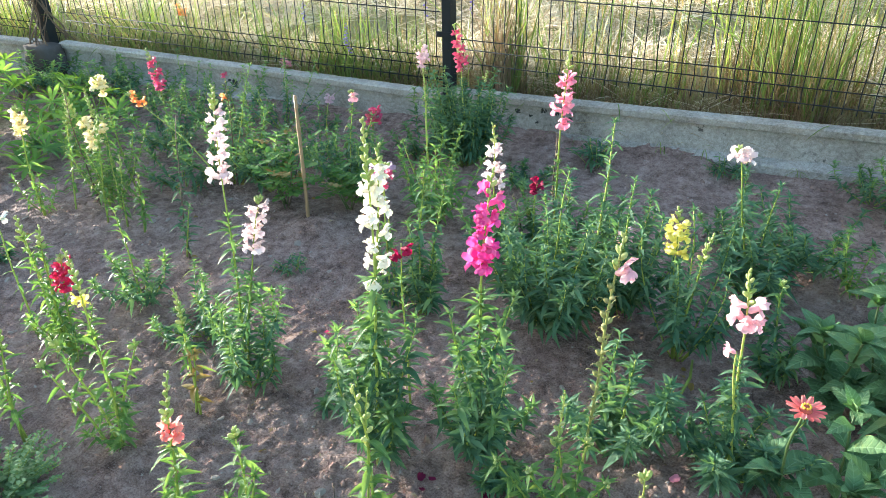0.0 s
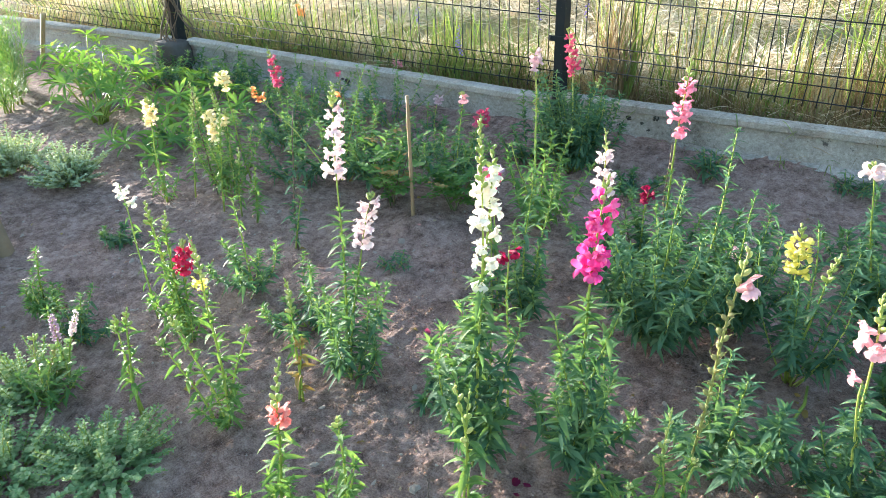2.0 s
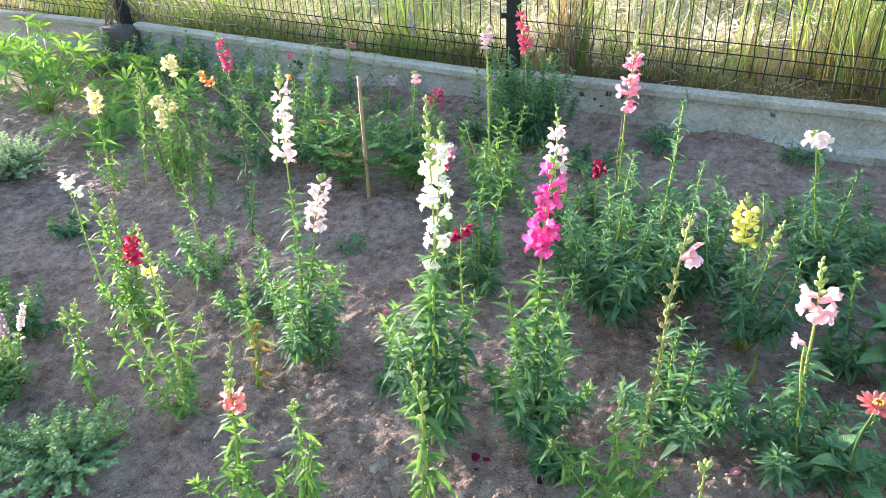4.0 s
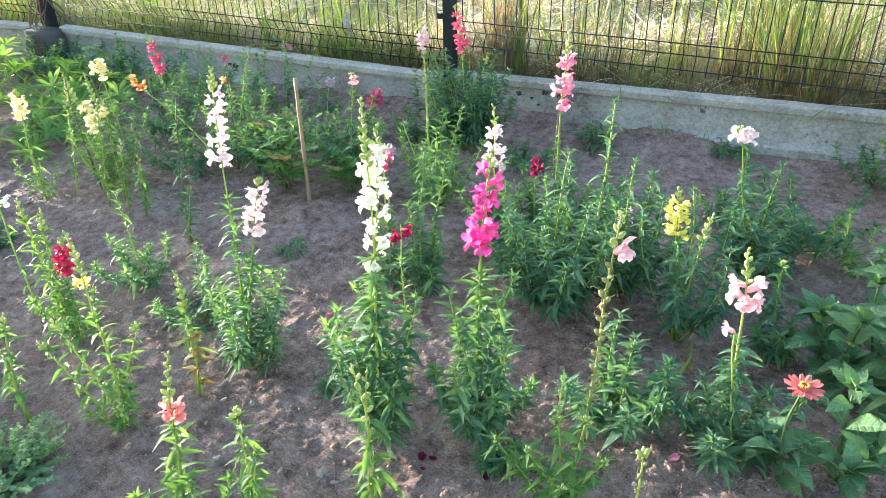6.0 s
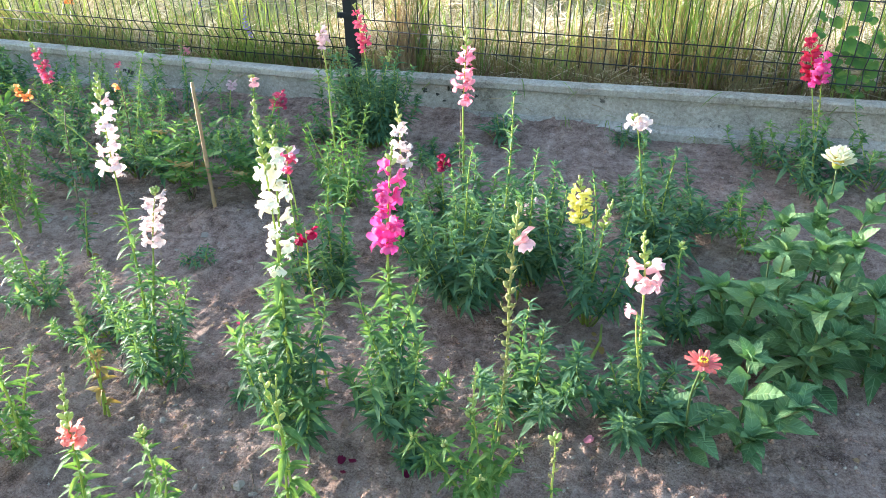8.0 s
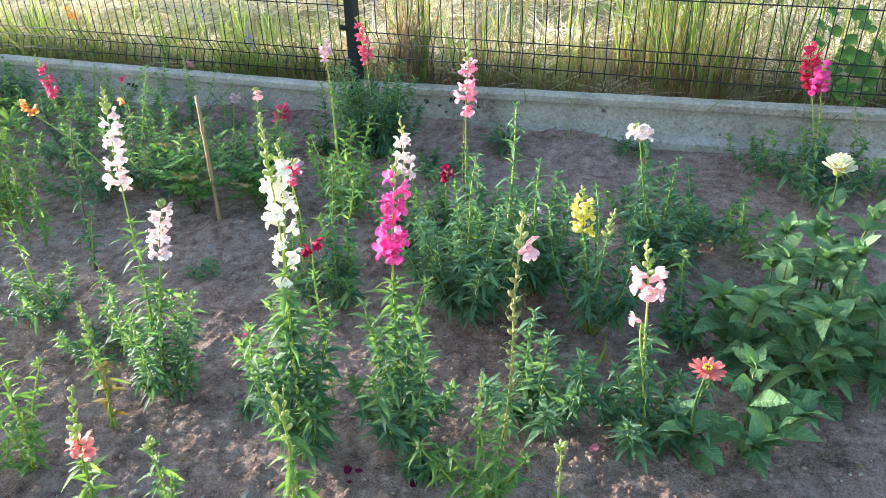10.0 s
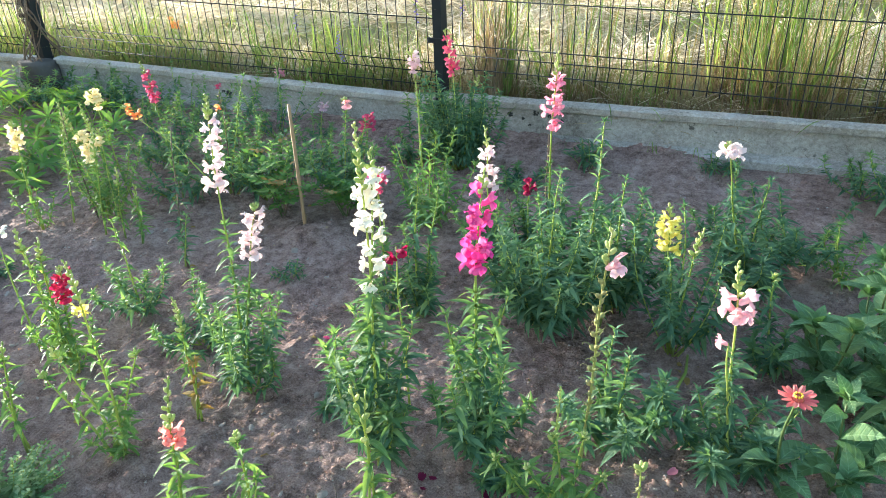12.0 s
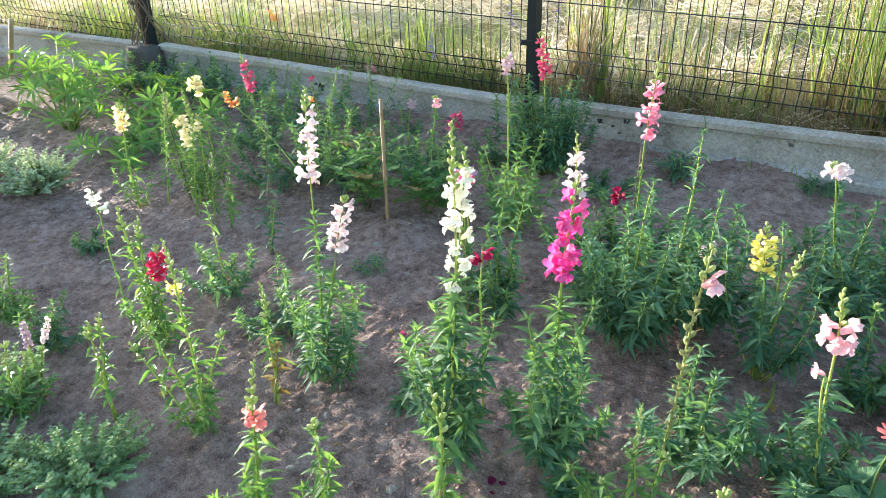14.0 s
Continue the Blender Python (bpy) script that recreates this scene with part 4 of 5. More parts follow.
p = Snap(-0.56, 2.1, "tall thin snapdragon stems with small orange remnants")
p.stem((-0.5, 2.07, 0.40), 20, 0.04, (0.1, 0.7), bloom=(0.82, 0.86, 1, "orange"), bloom_size=0.022, pods=(0.7, 1.0, 9), mat=STEM_BROWN)
p.stem((-0.45, 2.16, 0.44), 24, 0.045, (0.1, 0.97))
p.shoots(8, 0.36, 0.18, 26, 0.05, low=0.5)
p.done()

p = Snap(-0.34, 1.56, "leggy snapdragon with a bare reddish stem and few leaves")
p.stem((-0.42, 1.72, 0.40), 22, 0.055, (0.06, 0.8), r=0.003, mat=STEM_BROWN)
p.stem((-0.30, 1.58, 0.16), 14, 0.045, (0.1, 0.95))
p.done()

p = Snap(-0.72, 1.98, "snapdragon with an arching stem and orange and yellow blossoms")
p.stem((-0.85, 1.92, 0.35), 8, 0.03, (0.1, 0.6), bloom=(0.86, 0.98, 4, "orange"), bloom_size=0.026, pods=(0.6, 0.84, 3), foot=(-0.5, 1.92, 0.1), buds=3)
p.shoots(6, 0.3, 0.16, 24, 0.05)
p.done()

p = Snap(-1.05, 2.28, "rose red snapdragon with a full spike over loose foliage")
p.stem((-1.16, 2.35, 0.38), 14, 0.045, (0.05, 0.5), bloom=(0.6, 0.88, 8, "rose"), bloom_size=0.03, buds=8, pods=(0.5, 0.6, 2))
p.shoots(10, 0.3, 0.24, 26, 0.05, low=0.4)
p.done()

p = Snap(-0.95, 2.55, "loose leafy snapdragon stems beside the plinth")
p.shoots(9, 0.32, 0.25, 24, 0.05, low=0.5)
p.done()

p = Snap(-0.90, 1.78, "pale yellow snapdragon clump with several slim upright spikes", LEAF_PALE, each=True)
for tip, foot, more in (
        ((-0.985, 1.92, 0.40), (-0.90, 1.90), dict(bloom=(0.88, 0.98, 5, "cream"), buds=4)),
        ((-0.93, 1.80, 0.40), (-0.86, 1.80), dict(buds=22)),
        ((-0.795, 1.720, 0.346), (-0.792, 1.644), dict(buds=14)),
        ((-0.658, 1.660, 0.243), (-0.704, 1.652), dict(buds=8)),
        ((-1.032, 1.800, 0.370), (-1.008, 1.687), dict(buds=18)),
        ((-0.532, 1.600, 0.224), (-0.618, 1.646), dict(buds=5)),
        ((-1.04, 1.80, 0.39), (-0.97, 1.79), dict(buds=20)),
        ((-0.99, 1.76, 0.38), (-0.93, 1.74), dict(pods=(0.7, 0.96, 10), mat=STEM_BROWN)),
        ((-0.88, 1.74, 0.27), (-0.88, 1.74), dict(bloom=(0.8, 0.97, 4, "cream"))),
        ((-0.95, 1.78, 0.29), (-0.93, 1.78), dict(bloom=(0.82, 0.95, 3, "cream"), buds=5)),
        ((-0.82, 1.76, 0.33), (-0.82, 1.74), dict(bloom=(0.8, 0.9, 2, "cream"), buds=8))):
    p.stem(tip, 40, 0.042, (0.06, 0.74), foot=(*foot, relief(*foot) - 0.004), **more)
p.shoots(8, 0.3, 0.16, 26, 0.042, low=0.5)
p.done()

p = Snap(-1.10, 1.62, "cream snapdragon with a rounded flower head on a single stem", LEAF_PALE)
p.stem((-1.045, 1.60, 0.385), 18, 0.045, (0.1, 0.65), bloom=(0.76, 0.95, 6, "cream"), buds=6)
p.shoots(3, 0.2, 0.08, 16, 0.045)
p.done()

p = Snap(-0.42, 1.03, "white snapdragon with an arching stem bent over sideways", LEAF_PALE)
p.stem((-0.583, 1.120, 0.337), 16, 0.035, (0.1, 0.85), bloom=(0.86, 1.0, 4, "white"), bloom_size=0.026, bow=0.0, lift=-0.3)
p.done()

p = Snap(-0.27, 1.29, "loose low snapdragon shoots with slim leaves")
p.stem((-0.28, 1.28, 0.29), 24, 0.045, (0.08, 0.97), leaf=LEAF_PALE)
p.shoots(6, 0.2, 0.13, 24, 0.042)
p.done()

p = Snap(0.02, 1.22, "fine-leaved snapdragon bush lying partly over")
p.shoots(9, 0.2, 0.16, 22, 0.04, low=0.4)
p.done()

p = Snap(0.22, 0.965, "budding snapdragon with withered lower leaves", LEAF_PALE, each=True)
p.stem((0.225, 0.975, 0.34), 16, 0.045, (0.25, 0.72), buds=16)
p.stem((0.25, 0.97, 0.18), 5, 0.05, (0.1, 0.9), leaf=LEAF_DRY, shapes=[blade(0.22, 0.9, 0.4, 0.5, 6, 0.5), blade(0.25, 1.1, 0.3, -0.4, 6, 0.5)])
p.done()

p = Snap(-0.24, 1.0, "red snapdragon bush with tall pale green budding shoots", LEAF_PALE, each=True)
p.stem((-0.155, 0.99, 0.33), 16, 0.045, (0.1, 0.6), bloom=(0.7, 0.92, 7, "red"), buds=5, bloom_size=0.028)
p.stem((-0.27, 0.99, 0.415), 26, 0.05, (0.12, 0.85), buds=10)
p.stem((-0.225, 1.01, 0.385), 26, 0.05, (0.12, 0.85), buds=10)
p.stem((-0.31, 1.02, 0.33), 22, 0.05, (0.12, 0.95))
p.stem((-0.19, 0.96, 0.24), 18, 0.05, (0.12, 0.95))
p.shoots(4, 0.2, 0.09, 18, 0.05)
p.done()

p = Snap(0.135, 0.79, "yellow-tipped snapdragon with several budding side stems", LEAF_PALE, each=True)
p.stem((0.115, 0.82, 0.50), 20, 0.05, (0.08, 0.6), bloom=(0.72, 0.80, 2, "yellow"), buds=16, bloom_size=0.027)
p.stem((0.06, 0.76, 0.30), 18, 0.045, (0.1, 0.9), buds=6)
p.stem((0.02, 0.74, 0.24), 16, 0.05, (0.1, 0.9), buds=4)
p.stem((0.20, 0.86, 0.26), 18, 0.045, (0.1, 0.95), buds=3)
p.shoots(3, 0.13, 0.07, 14, 0.045)
p.done()

p = Snap(-0.10, 0.72, "pair of slender budding snapdragon shoots", LEAF_PALE, each=True)
p.stem((-0.10, 0.73, 0.27), 16, 0.045, (0.1, 0.85), buds=7)
p.stem((-0.075, 0.75, 0.285), 16, 0.045, (0.1, 0.85), buds=7)
p.done()

p = Snap(0.50, 0.62, "salmon pink snapdragon head with bare buds above", LEAF_PALE, each=True)
p.stem((0.535, 0.650, 0.457), 26, 0.05, (0.15, 0.64), bloom=(0.69, 0.75, 3, "salmon"), buds=16, r=0.003, bloom_size=0.025, bud_size=0.0068)
p.shoots(3, 0.2, 0.08, 20, 0.05)
p.done()

p = Snap(0.59, 0.70, "leafy green snapdragon shoot with closed buds", LEAF_PALE, each=True)
p.stem((0.592, 0.715, 0.29), 26, 0.05, (0.1, 0.92), buds=6)
p.stem((0.63, 0.70, 0.2), 18, 0.045, (0.1, 0.95))
p.done()

p = Snap(0.81, 0.79, "two slender yellow-green budding snapdragon stems", LEAF_PALE, each=True)
p.stem((0.805, 0.80, 0.405), 13, 0.058, (0.1, 0.8), buds=6, bud_size=0.0075, tuft=False)
p.stem((0.83, 0.805, 0.40), 12, 0.058, (0.1, 0.66), buds=8, bud_size=0.0075, tuft=False)
p.shoots(2, 0.12, 0.06, 9, 0.045)
p.done()

p = Snap(-0.77, 0.88, "small young snapdragon bush on bare soil", LEAF_PALE)
p.stem((-0.75, 0.90, 0.17), 34, 0.04, (0.1, 0.97))
p.shoots(8, 0.16, 0.07, 24, 0.038)
p.done()

p = Snap(-0.52, 0.85, "small grey-green seedling clump on bare soil")
p.shoots(7, 0.19, 0.07, 20, 0.038)
p.done()

p = Snap(-0.34, 0.62, "snapdragon spikes with green seed pods among catmint", LEAF_PALE)
p.stem((-0.315, 0.63, 0.19), 14, 0.04, (0.1, 0.7), pods=(0.75, 0.95, 5), buds=4)
p.stem((-0.26, 0.65, 0.17), 14, 0.04, (0.1, 0.7), pods=(0.7, 0.95, 6), buds=4)
p.shoots(4, 0.14, 0.09, 18, 0.04)
p.done()

p = Snap(1.90, 2.58, "tall red and magenta snapdragon beside the plinth")
p.stem((1.79, 2.70, 0.52), 12, 0.045, (0.1, 0.5), bloom=(0.72, 0.98, 9, "red"))
p.stem((1.84, 2.63, 0.48), 16, 0.045, (0.1, 0.6), bloom=(0.8, 0.98, 6, "magenta"), pods=(0.55, 0.8, 6))
p.shoots(9, 0.24, 0.18, 24, 0.055, low=0.4)
p.done()


# ---- zinnias ----
class Zinnia(Snap):
    def zstem(self, tip, nodes, size, head=None, foot=None, top=0.93, bow=0.02):
        """A stem with pairs of broad leaves, each pair across the last."""
        rnd, o = self.rnd, Vector((self.x, self.y, self.z))
        foot = Vector(foot) - o if foot else Vector((rnd.uniform(-0.02, 0.02), rnd.uniform(-0.02, 0.02), 0))
        sp = Spine(foot, Vector(tip) - o, rnd, bow)
        me = Geo().add(*tube([sp.at(i / 8) for i in range(9)], [0.0034 - 0.0012 * i / 8 for i in range(9)], 7)).mesh("stem", STEM_DARK)
        st = part("stem", me, self.ob)
        az = rnd.uniform(0, 3)
        for i in range(nodes):
            f = 0.12 + (top - 0.12) * (i + rnd.uniform(0.2, 0.9)) / nodes
            az += math.pi / 2 + rnd.uniform(-0.3, 0.3)
            for s in (0, math.pi):
                a = az + s + rnd.uniform(-0.2, 0.2)
                rise = 0.15 + 0.75 * f + rnd.uniform(-0.25, 0.4)
                self.one_leaf(st, sp.at(f), Vector((math.cos(a), math.sin(a), rise)), size * (1.1 - 0.35 * f) * rnd.uniform(0.8, 1.15), BROAD, self.leaf)
        if not head:
            for i in range(8):
                az += 1.3
                self.one_leaf(st, sp.at(1), Vector((math.cos(az), math.sin(az), 0.4 + 0.25 * i)), size * rnd.uniform(0.4, 0.7), BROAD, self.leaf)
        else:
            self.head(st, sp.at(1), *head)
        return st

    def head(self, st, p, radius, rows, mat, disc):
        rnd = self.rnd
        cone = Geo().add(*blob(radius * 0.34, radius * 0.34, radius * 0.26, 6, 10)).mesh("disc", disc)
        part("disc", cone, st, m=Matrix.Translation(p + Vector((0, 0, 0.004))))
        part("calyx", Geo().add(*blob(radius * 0.3, radius * 0.3, radius * 0.32, 5, 9)).mesh("calyx", STEM), st, m=Matrix.Translation(p - Vector((0, 0, 0.004))))
        ray = lobe(1.0, 0.15 if rows == 1 else 0.22, 0.25 if rows == 1 else 0.7, 0.2, 0.04, 5)
        for r in range(rows):
            k = 15 - 2 * r
            for i in range(k):
                a = 2 * math.pi * (i + 0.5 * r) / k + rnd.uniform(-0.08, 0.08)
                way = Vector((math.cos(a), math.sin(a), 0.02 + 0.2 * r + rnd.uniform(-0.12, 0.14)))
                part("petal", shared("petal", rows, ray, mat), st, m=basis(p + Vector((0, 0, 0.003 + 0.005 * r)) + way * radius * 0.18, way, (0, 0, 1), radius * (0.85 - 0.12 * r)))
        if disc is DISC:
            g = Geo()
            for i in range(9):
                a = 0.7 * i
                v, f = blob(0.0022, 0.0022, 0.003, 4, 5)
                g.add(v + np.array((math.cos(a) * radius * 0.2, math.sin(a) * radius * 0.2, radius * 0.25)), f)
            part("stamens", g.mesh("stamens", POLLEN), st, "yellow stamens", m=Matrix.Translation(p + Vector((0, 0, 0.004))))


p = Zinnia(1.56, 1.21, "coral pink zinnia in bloom above broad paired leaves", LEAF_ZINNIA, each=True, group="zinnias", name="zinnia")
p.zstem((1.528, 1.11, 0.345), 2, 0.105, head=(0.034, 1, ZINNIA_RAY, DISC), top=0.4)
p.zstem((1.50, 1.23, 0.11), 2, 0.09)
p.done()

p = Zinnia(1.66, 1.27, "leafy green zinnia plant not in flower", LEAF_ZINNIA, each=True, group="zinnias", name="zinnia")
p.zstem((1.64, 1.313, 0.215), 3, 0.105)
p.zstem((1.745, 1.25, 0.165), 3, 0.105)
p.zstem((1.66, 1.2, 0.1), 2, 0.11)
p.zstem((1.74, 1.36, 0.11), 2, 0.1)
p.done()

for x, y, tips in (
        (1.62, 1.56, ((1.577, 1.542, 0.22), (1.645, 1.475, 0.27), (1.56, 1.62, 0.16), (1.66, 1.53, 0.12))),
        (1.72, 1.58, ((1.695, 1.555, 0.35), (1.75, 1.49, 0.22), (1.68, 1.66, 0.26))),
        (1.79, 1.49, ((1.768, 1.43, 0.285), (1.83, 1.46, 0.2), (1.74, 1.5, 0.15), (1.85, 1.54, 0.24))),
        (1.86, 1.66, ((1.85, 1.63, 0.34), (1.80, 1.66, 0.3), (1.91, 1.6, 0.22))),
        (1.94, 1.56, ((1.895, 1.535, 0.27), (1.95, 1.49, 0.17), (1.99, 1.56, 0.28))),
        (2.06, 1.7, ((2.02, 1.68, 0.34), (2.1, 1.64, 0.28), (2.14, 1.74, 0.32))),
        (1.76, 1.8, ((1.72, 1.8, 0.28), (1.8, 1.82, 0.3)))):
    p = Zinnia(x, y, "bushy zinnia with large pale green leaves", LEAF_ZINNIA, each=True, group="zinnias", name="zinnia")
    for tip in tips:
        p.zstem(tip, 4, 0.114, bow=0.03)
    p.done()

p = Zinnia(1.86, 1.9, "ivory double zinnia on a tall stem above its leaves", LEAF_ZINNIA, each=True, group="zinnias", name="zinnia")
p.zstem((1.838, 2.0, 0.385), 3, 0.1, head=(0.046, 5, ZINNIA_WHITE, POLLEN), top=0.72)
p.zstem((1.93, 1.9, 0.3), 4, 0.1)
p.zstem((1.83, 1.82, 0.24), 3, 0.1)
p.done()


# ---- lupines ----
def lupine(x, y, label, stalks, seed):
    rnd = random.Random(seed)
    z = relief(x, y) - 0.004
    ob = thing("lupine", (x, y, z), label, "lupine", "lupines")
    o = Vector((x, y, z))
    for tip, size in stalks:
        sp = Spine((rnd.uniform(-0.03, 0.03), rnd.uniform(-0.03, 0.03), 0), Vector(tip) - o, rnd, 0.04)
        me = Geo().add(*tube([sp.at(i / 6) for i in range(7)], [0.0048 - 0.0022 * i / 6 for i in range(7)], 6)).mesh("stalk", STEM)
        st = part("stalk", me, ob)
        d = sp.way(1.0)
        axis = Vector((d.x * 0.8 + rnd.uniform(-0.3, 0.3), d.y * 0.8 + rnd.uniform(-0.3, 0.3), 1.0)).normalized()
        u = axis.orthogonal().normalized()
        w = axis.cross(u)
        k = rnd.randint(8, 11)
        for i in range(k):
            a = 2 * math.pi * i / k + rnd.uniform(-0.15, 0.15)
            way = u * math.cos(a) + w * math.sin(a) + axis * rnd.uniform(0.05, 0.45)
            j = rnd.randrange(2)
            part("leaflet", shared("leaflet", j, LEAFLET[j], LEAF_LUPINE), st, m=basis(sp.at(1), way, axis, size * rnd.uniform(0.8, 1.1)))
    return ob


def lupine_stalks(x, y, n, spread, h0, h1, size, seed):
    rnd = random.Random(seed)
    out = []
    for i in range(n):
        a, q = 2.4 * i, spread * (0.3 + 0.7 * rnd.random())
        out.append(((x + q * math.cos(a), y + q * math.sin(a), rnd.uniform(h0, h1)), size * rnd.uniform(0.8, 1.2)))
    return out


lupine(-2.25, 2.12, "large lupine clump with bright green palmate leaves", [((-2.30, 2.2, 0.34), 0.088), ((-2.36, 2.12, 0.27), 0.088), ((-2.27, 2.25, 0.25), 0.088)] + lupine_stalks(-2.25, 2.15, 20, 0.3, -0.02, 0.2, 0.095, 3), 1)
lupine(-2.0, 2.42, "spreading lupine clump with palmate leaves near the plinth", lupine_stalks(-2.0, 2.42, 20, 0.34, -0.02, 0.12, 0.09, 4), 2)
lupine(-1.62, 2.36, "low lupine clump with palmate leaves", lupine_stalks(-1.62, 2.36, 13, 0.24, -0.03, 0.08, 0.088, 5), 3)
lupine(-1.62, 1.95, "low young lupine with flat palmate leaves on the soil", lupine_stalks(-1.62, 1.95, 9, 0.2, -0.06, 0.04, 0.1, 6), 4)
lupine(-2.75, 2.4, "lupine clump with tilted palmate leaves by a wooden stake", lupine_stalks(-2.75, 2.4, 16, 0.34, -0.02, 0.2, 0.098, 7), 5)


# ---- catmint and other low clumps ----
def mound(name, x, y, label, category, radius, height, n, size, mat, shapes, seed, stems=24, group=""):
    """A low mound: many thin stems carrying pairs of small leaves."""
    rnd = random.Random(seed)
    z = relief(x, y) - 0.004
    ob = thing(name, (x, y, z), label, category, group)
    sg, lg = Geo(), Geo()
    for s in range(stems):
        a, q = rnd.uniform(0, 6.28), radius * math.sqrt(rnd.random())
        h = height * (1 - 0.55 * (q / radius) ** 2) * rnd.uniform(0.55, 1.25)
        sp = Spine((0.35 * q * math.cos(a), 0.35 * q * math.sin(a), 0), (q * math.cos(a), q * math.sin(a), h), rnd, 0.02)
        sg.add(*tube([sp.at(i / 4) for i in range(5)], 0.0013, 4, False))
        k = max(2, n // stems)
        az = rnd.uniform(0, 3)
        for i in range(k):
            f = 0.2 + 0.8 * (i + 1) / k
            az += math.pi / 2
            for side in (0, math.pi):
                way = Vector((math.cos(az + side), math.sin(az + side), rnd.uniform(0.0, 0.9)))
                moved(lg, shapes[rnd.randrange(len(shapes))], basis(sp.at(f), way, (rnd.uniform(-0.3, 0.3), rnd.uniform(-0.3, 0.3), 1), size * (1.25 - 0.75 * f) * rnd.uniform(0.6, 1.35)))
    tagged(part("stalk_tangle", sg.mesh("stalk_tangle", STEM), ob), kind="stuff")
    tagged(part("foliage", lg.mesh("foliage", mat), ob), kind="stuff")
    return ob


GREY = "low mound of grey-green catmint on bare soil"
mound("catmint", -1.66, 1.55, GREY, "catmint", 0.2, 0.17, 1700, 0.026, LEAF_SILVER, OVAL, 21, 95, "catmint mounds")
mound("catmint", -2.02, 1.5, GREY, "catmint", 0.22, 0.18, 1700, 0.026, LEAF_SILVER, OVAL, 22, 95, "catmint mounds")
mound("catmint", -0.02, 0.56, "spreading grey-green catmint clump with a blue floret", "catmint", 0.18, 0.11, 1700, 0.018, LEAF_GREY, OVAL, 23, 80, "catmint mounds")
mound("catmint", -0.22, 0.42, GREY, "catmint", 0.18, 0.13, 1400, 0.018, LEAF_GREY, OVAL, 24, 70, "catmint mounds")
mound("catmint", -0.42, 0.62, GREY, "catmint", 0.14, 0.16, 1200, 0.018, LEAF_GREY, OVAL, 25, 60, "catmint mounds")
# unseen mounds added left of the view, only to shade the soil
for i, (x, y, h) in enumerate(((-0.72, 0.42, 0.2), (-1.0, 0.62, 0.22), (-1.3, 0.82, 0.24), (-1.62, 1.02, 0.26), (-1.95, 1.2, 0.28), (-1.35, 0.55, 0.22), (-1.75, 0.8, 0.24), (-2.22, 1.38, 0.28), (-2.1, 1.05, 0.28))):
    mound("catmint", x, y, GREY, "catmint", 0.19, h, 900, 0.02, LEAF_GREY, OVAL, 60 + i, 70, "catmint mounds")
mound("weed_clump", 0.05, 1.62, "small green weeds on bare soil", "weeds", 0.07, 0.05, 60, 0.03, LEAF, NARROW, 33, 12)
mound("weed_clump", 1.25, 2.83, "small weeds against the plinth", "weeds", 0.1, 0.08, 70, 0.04, LEAF, NARROW, 34, 14)
mound("weed_clump", 0.75, 2.75, "small weeds against the plinth", "weeds", 0.12, 0.1, 80, 0.05, LEAF, NARROW, 35, 14)


# ---- rose bush ----
def rose_bush(x, y, label, n, height, spread, seed):
    """A few woody branches with feathered leaves of rounded leaflets."""
    rnd = random.Random(seed)
    z = relief(x, y) - 0.004
    ob = thing("rose_bush", (x, y, z), label, "rose bush", "rose bushes")
    for k in range(n):
        a, q = 2.4 * k + rnd.uniform(-0.4, 0.4), spread * rnd.uniform(0.35, 1.0)
        sp = Spine((0.1 * q * math.cos(a), 0.1 * q * math.sin(a), 0), (q * math.cos(a), q * math.sin(a), height * rnd.uniform(0.55, 1.05)), rnd, 0.05)
        st = part("branch", Geo().add(*tube([sp.at(i / 6) for i in range(7)], [0.003 - 0.00028 * i for i in range(7)], 6)).mesh("branch", STEM_DARK if k % 3 else STEM_BROWN), ob)
        for i in range(9):
            f = 0.28 + 0.72 * (i + 1) / 9
            b = 2.4 * i + rnd.uniform(-0.4, 0.4)
            base, d = sp.at(f), Vector((math.cos(b), math.sin(b), rnd.uniform(0.05, 0.6))).normalized()
            long = rnd.uniform(0.06, 0.09)
            side = Vector((0, 0, 1)).cross(d).normalized()
            mat = LEAF_DRY if rnd.random() < 0.07 else (LEAF_PALE if i > 7 else LEAF_SHRUB)
            g = Geo()
            g.add(*tube([base, base + d * long * 0.5, base + d * long - Vector((0, 0, 0.006))], 0.0008, 4, False))
            for s in (0.35, 0.62, 0.88):
                for w in (-1, 1):
                    moved(g, OVAL[i % 2], basis(base + d * long * s, d * 0.45 + side * w, (rnd.uniform(-0.3, 0.3), rnd.uniform(-0.3, 0.3), 1), rnd.uniform(0.02, 0.03)))
            moved(g, OVAL[0], basis(base + d * long, d, (0, rnd.uniform(-0.3, 0.3), 1), 0.034))
            part("leaf", g.mesh("leaf", mat), st)
    return ob


rose_bush(-0.24, 2.0, "low rose bush with feathered green leaves beside a bamboo cane", 7, 0.25, 0.19, 31)
rose_bush(0.01, 2.05, "low rose bush with some yellowing leaves beside a bamboo cane", 5, 0.18, 0.12, 33)


# ---- stakes ----
def stake(name, a, b, r0, r1, mat, label, knots=()):
    o = Vector(a)
    pts = [Vector(a).lerp(Vector(b), i / 12) - o for i in range(-2, 13)]
    rad = [r0 + (r1 - r0) * i / 14 + (0.0012 if i in knots else 0) for i in range(15)]
    ob = new(name, Geo().add(*tube(pts, rad, 8)).mesh(name, mat))
    ob.location = o
    return tagged(ob, label, "stake")


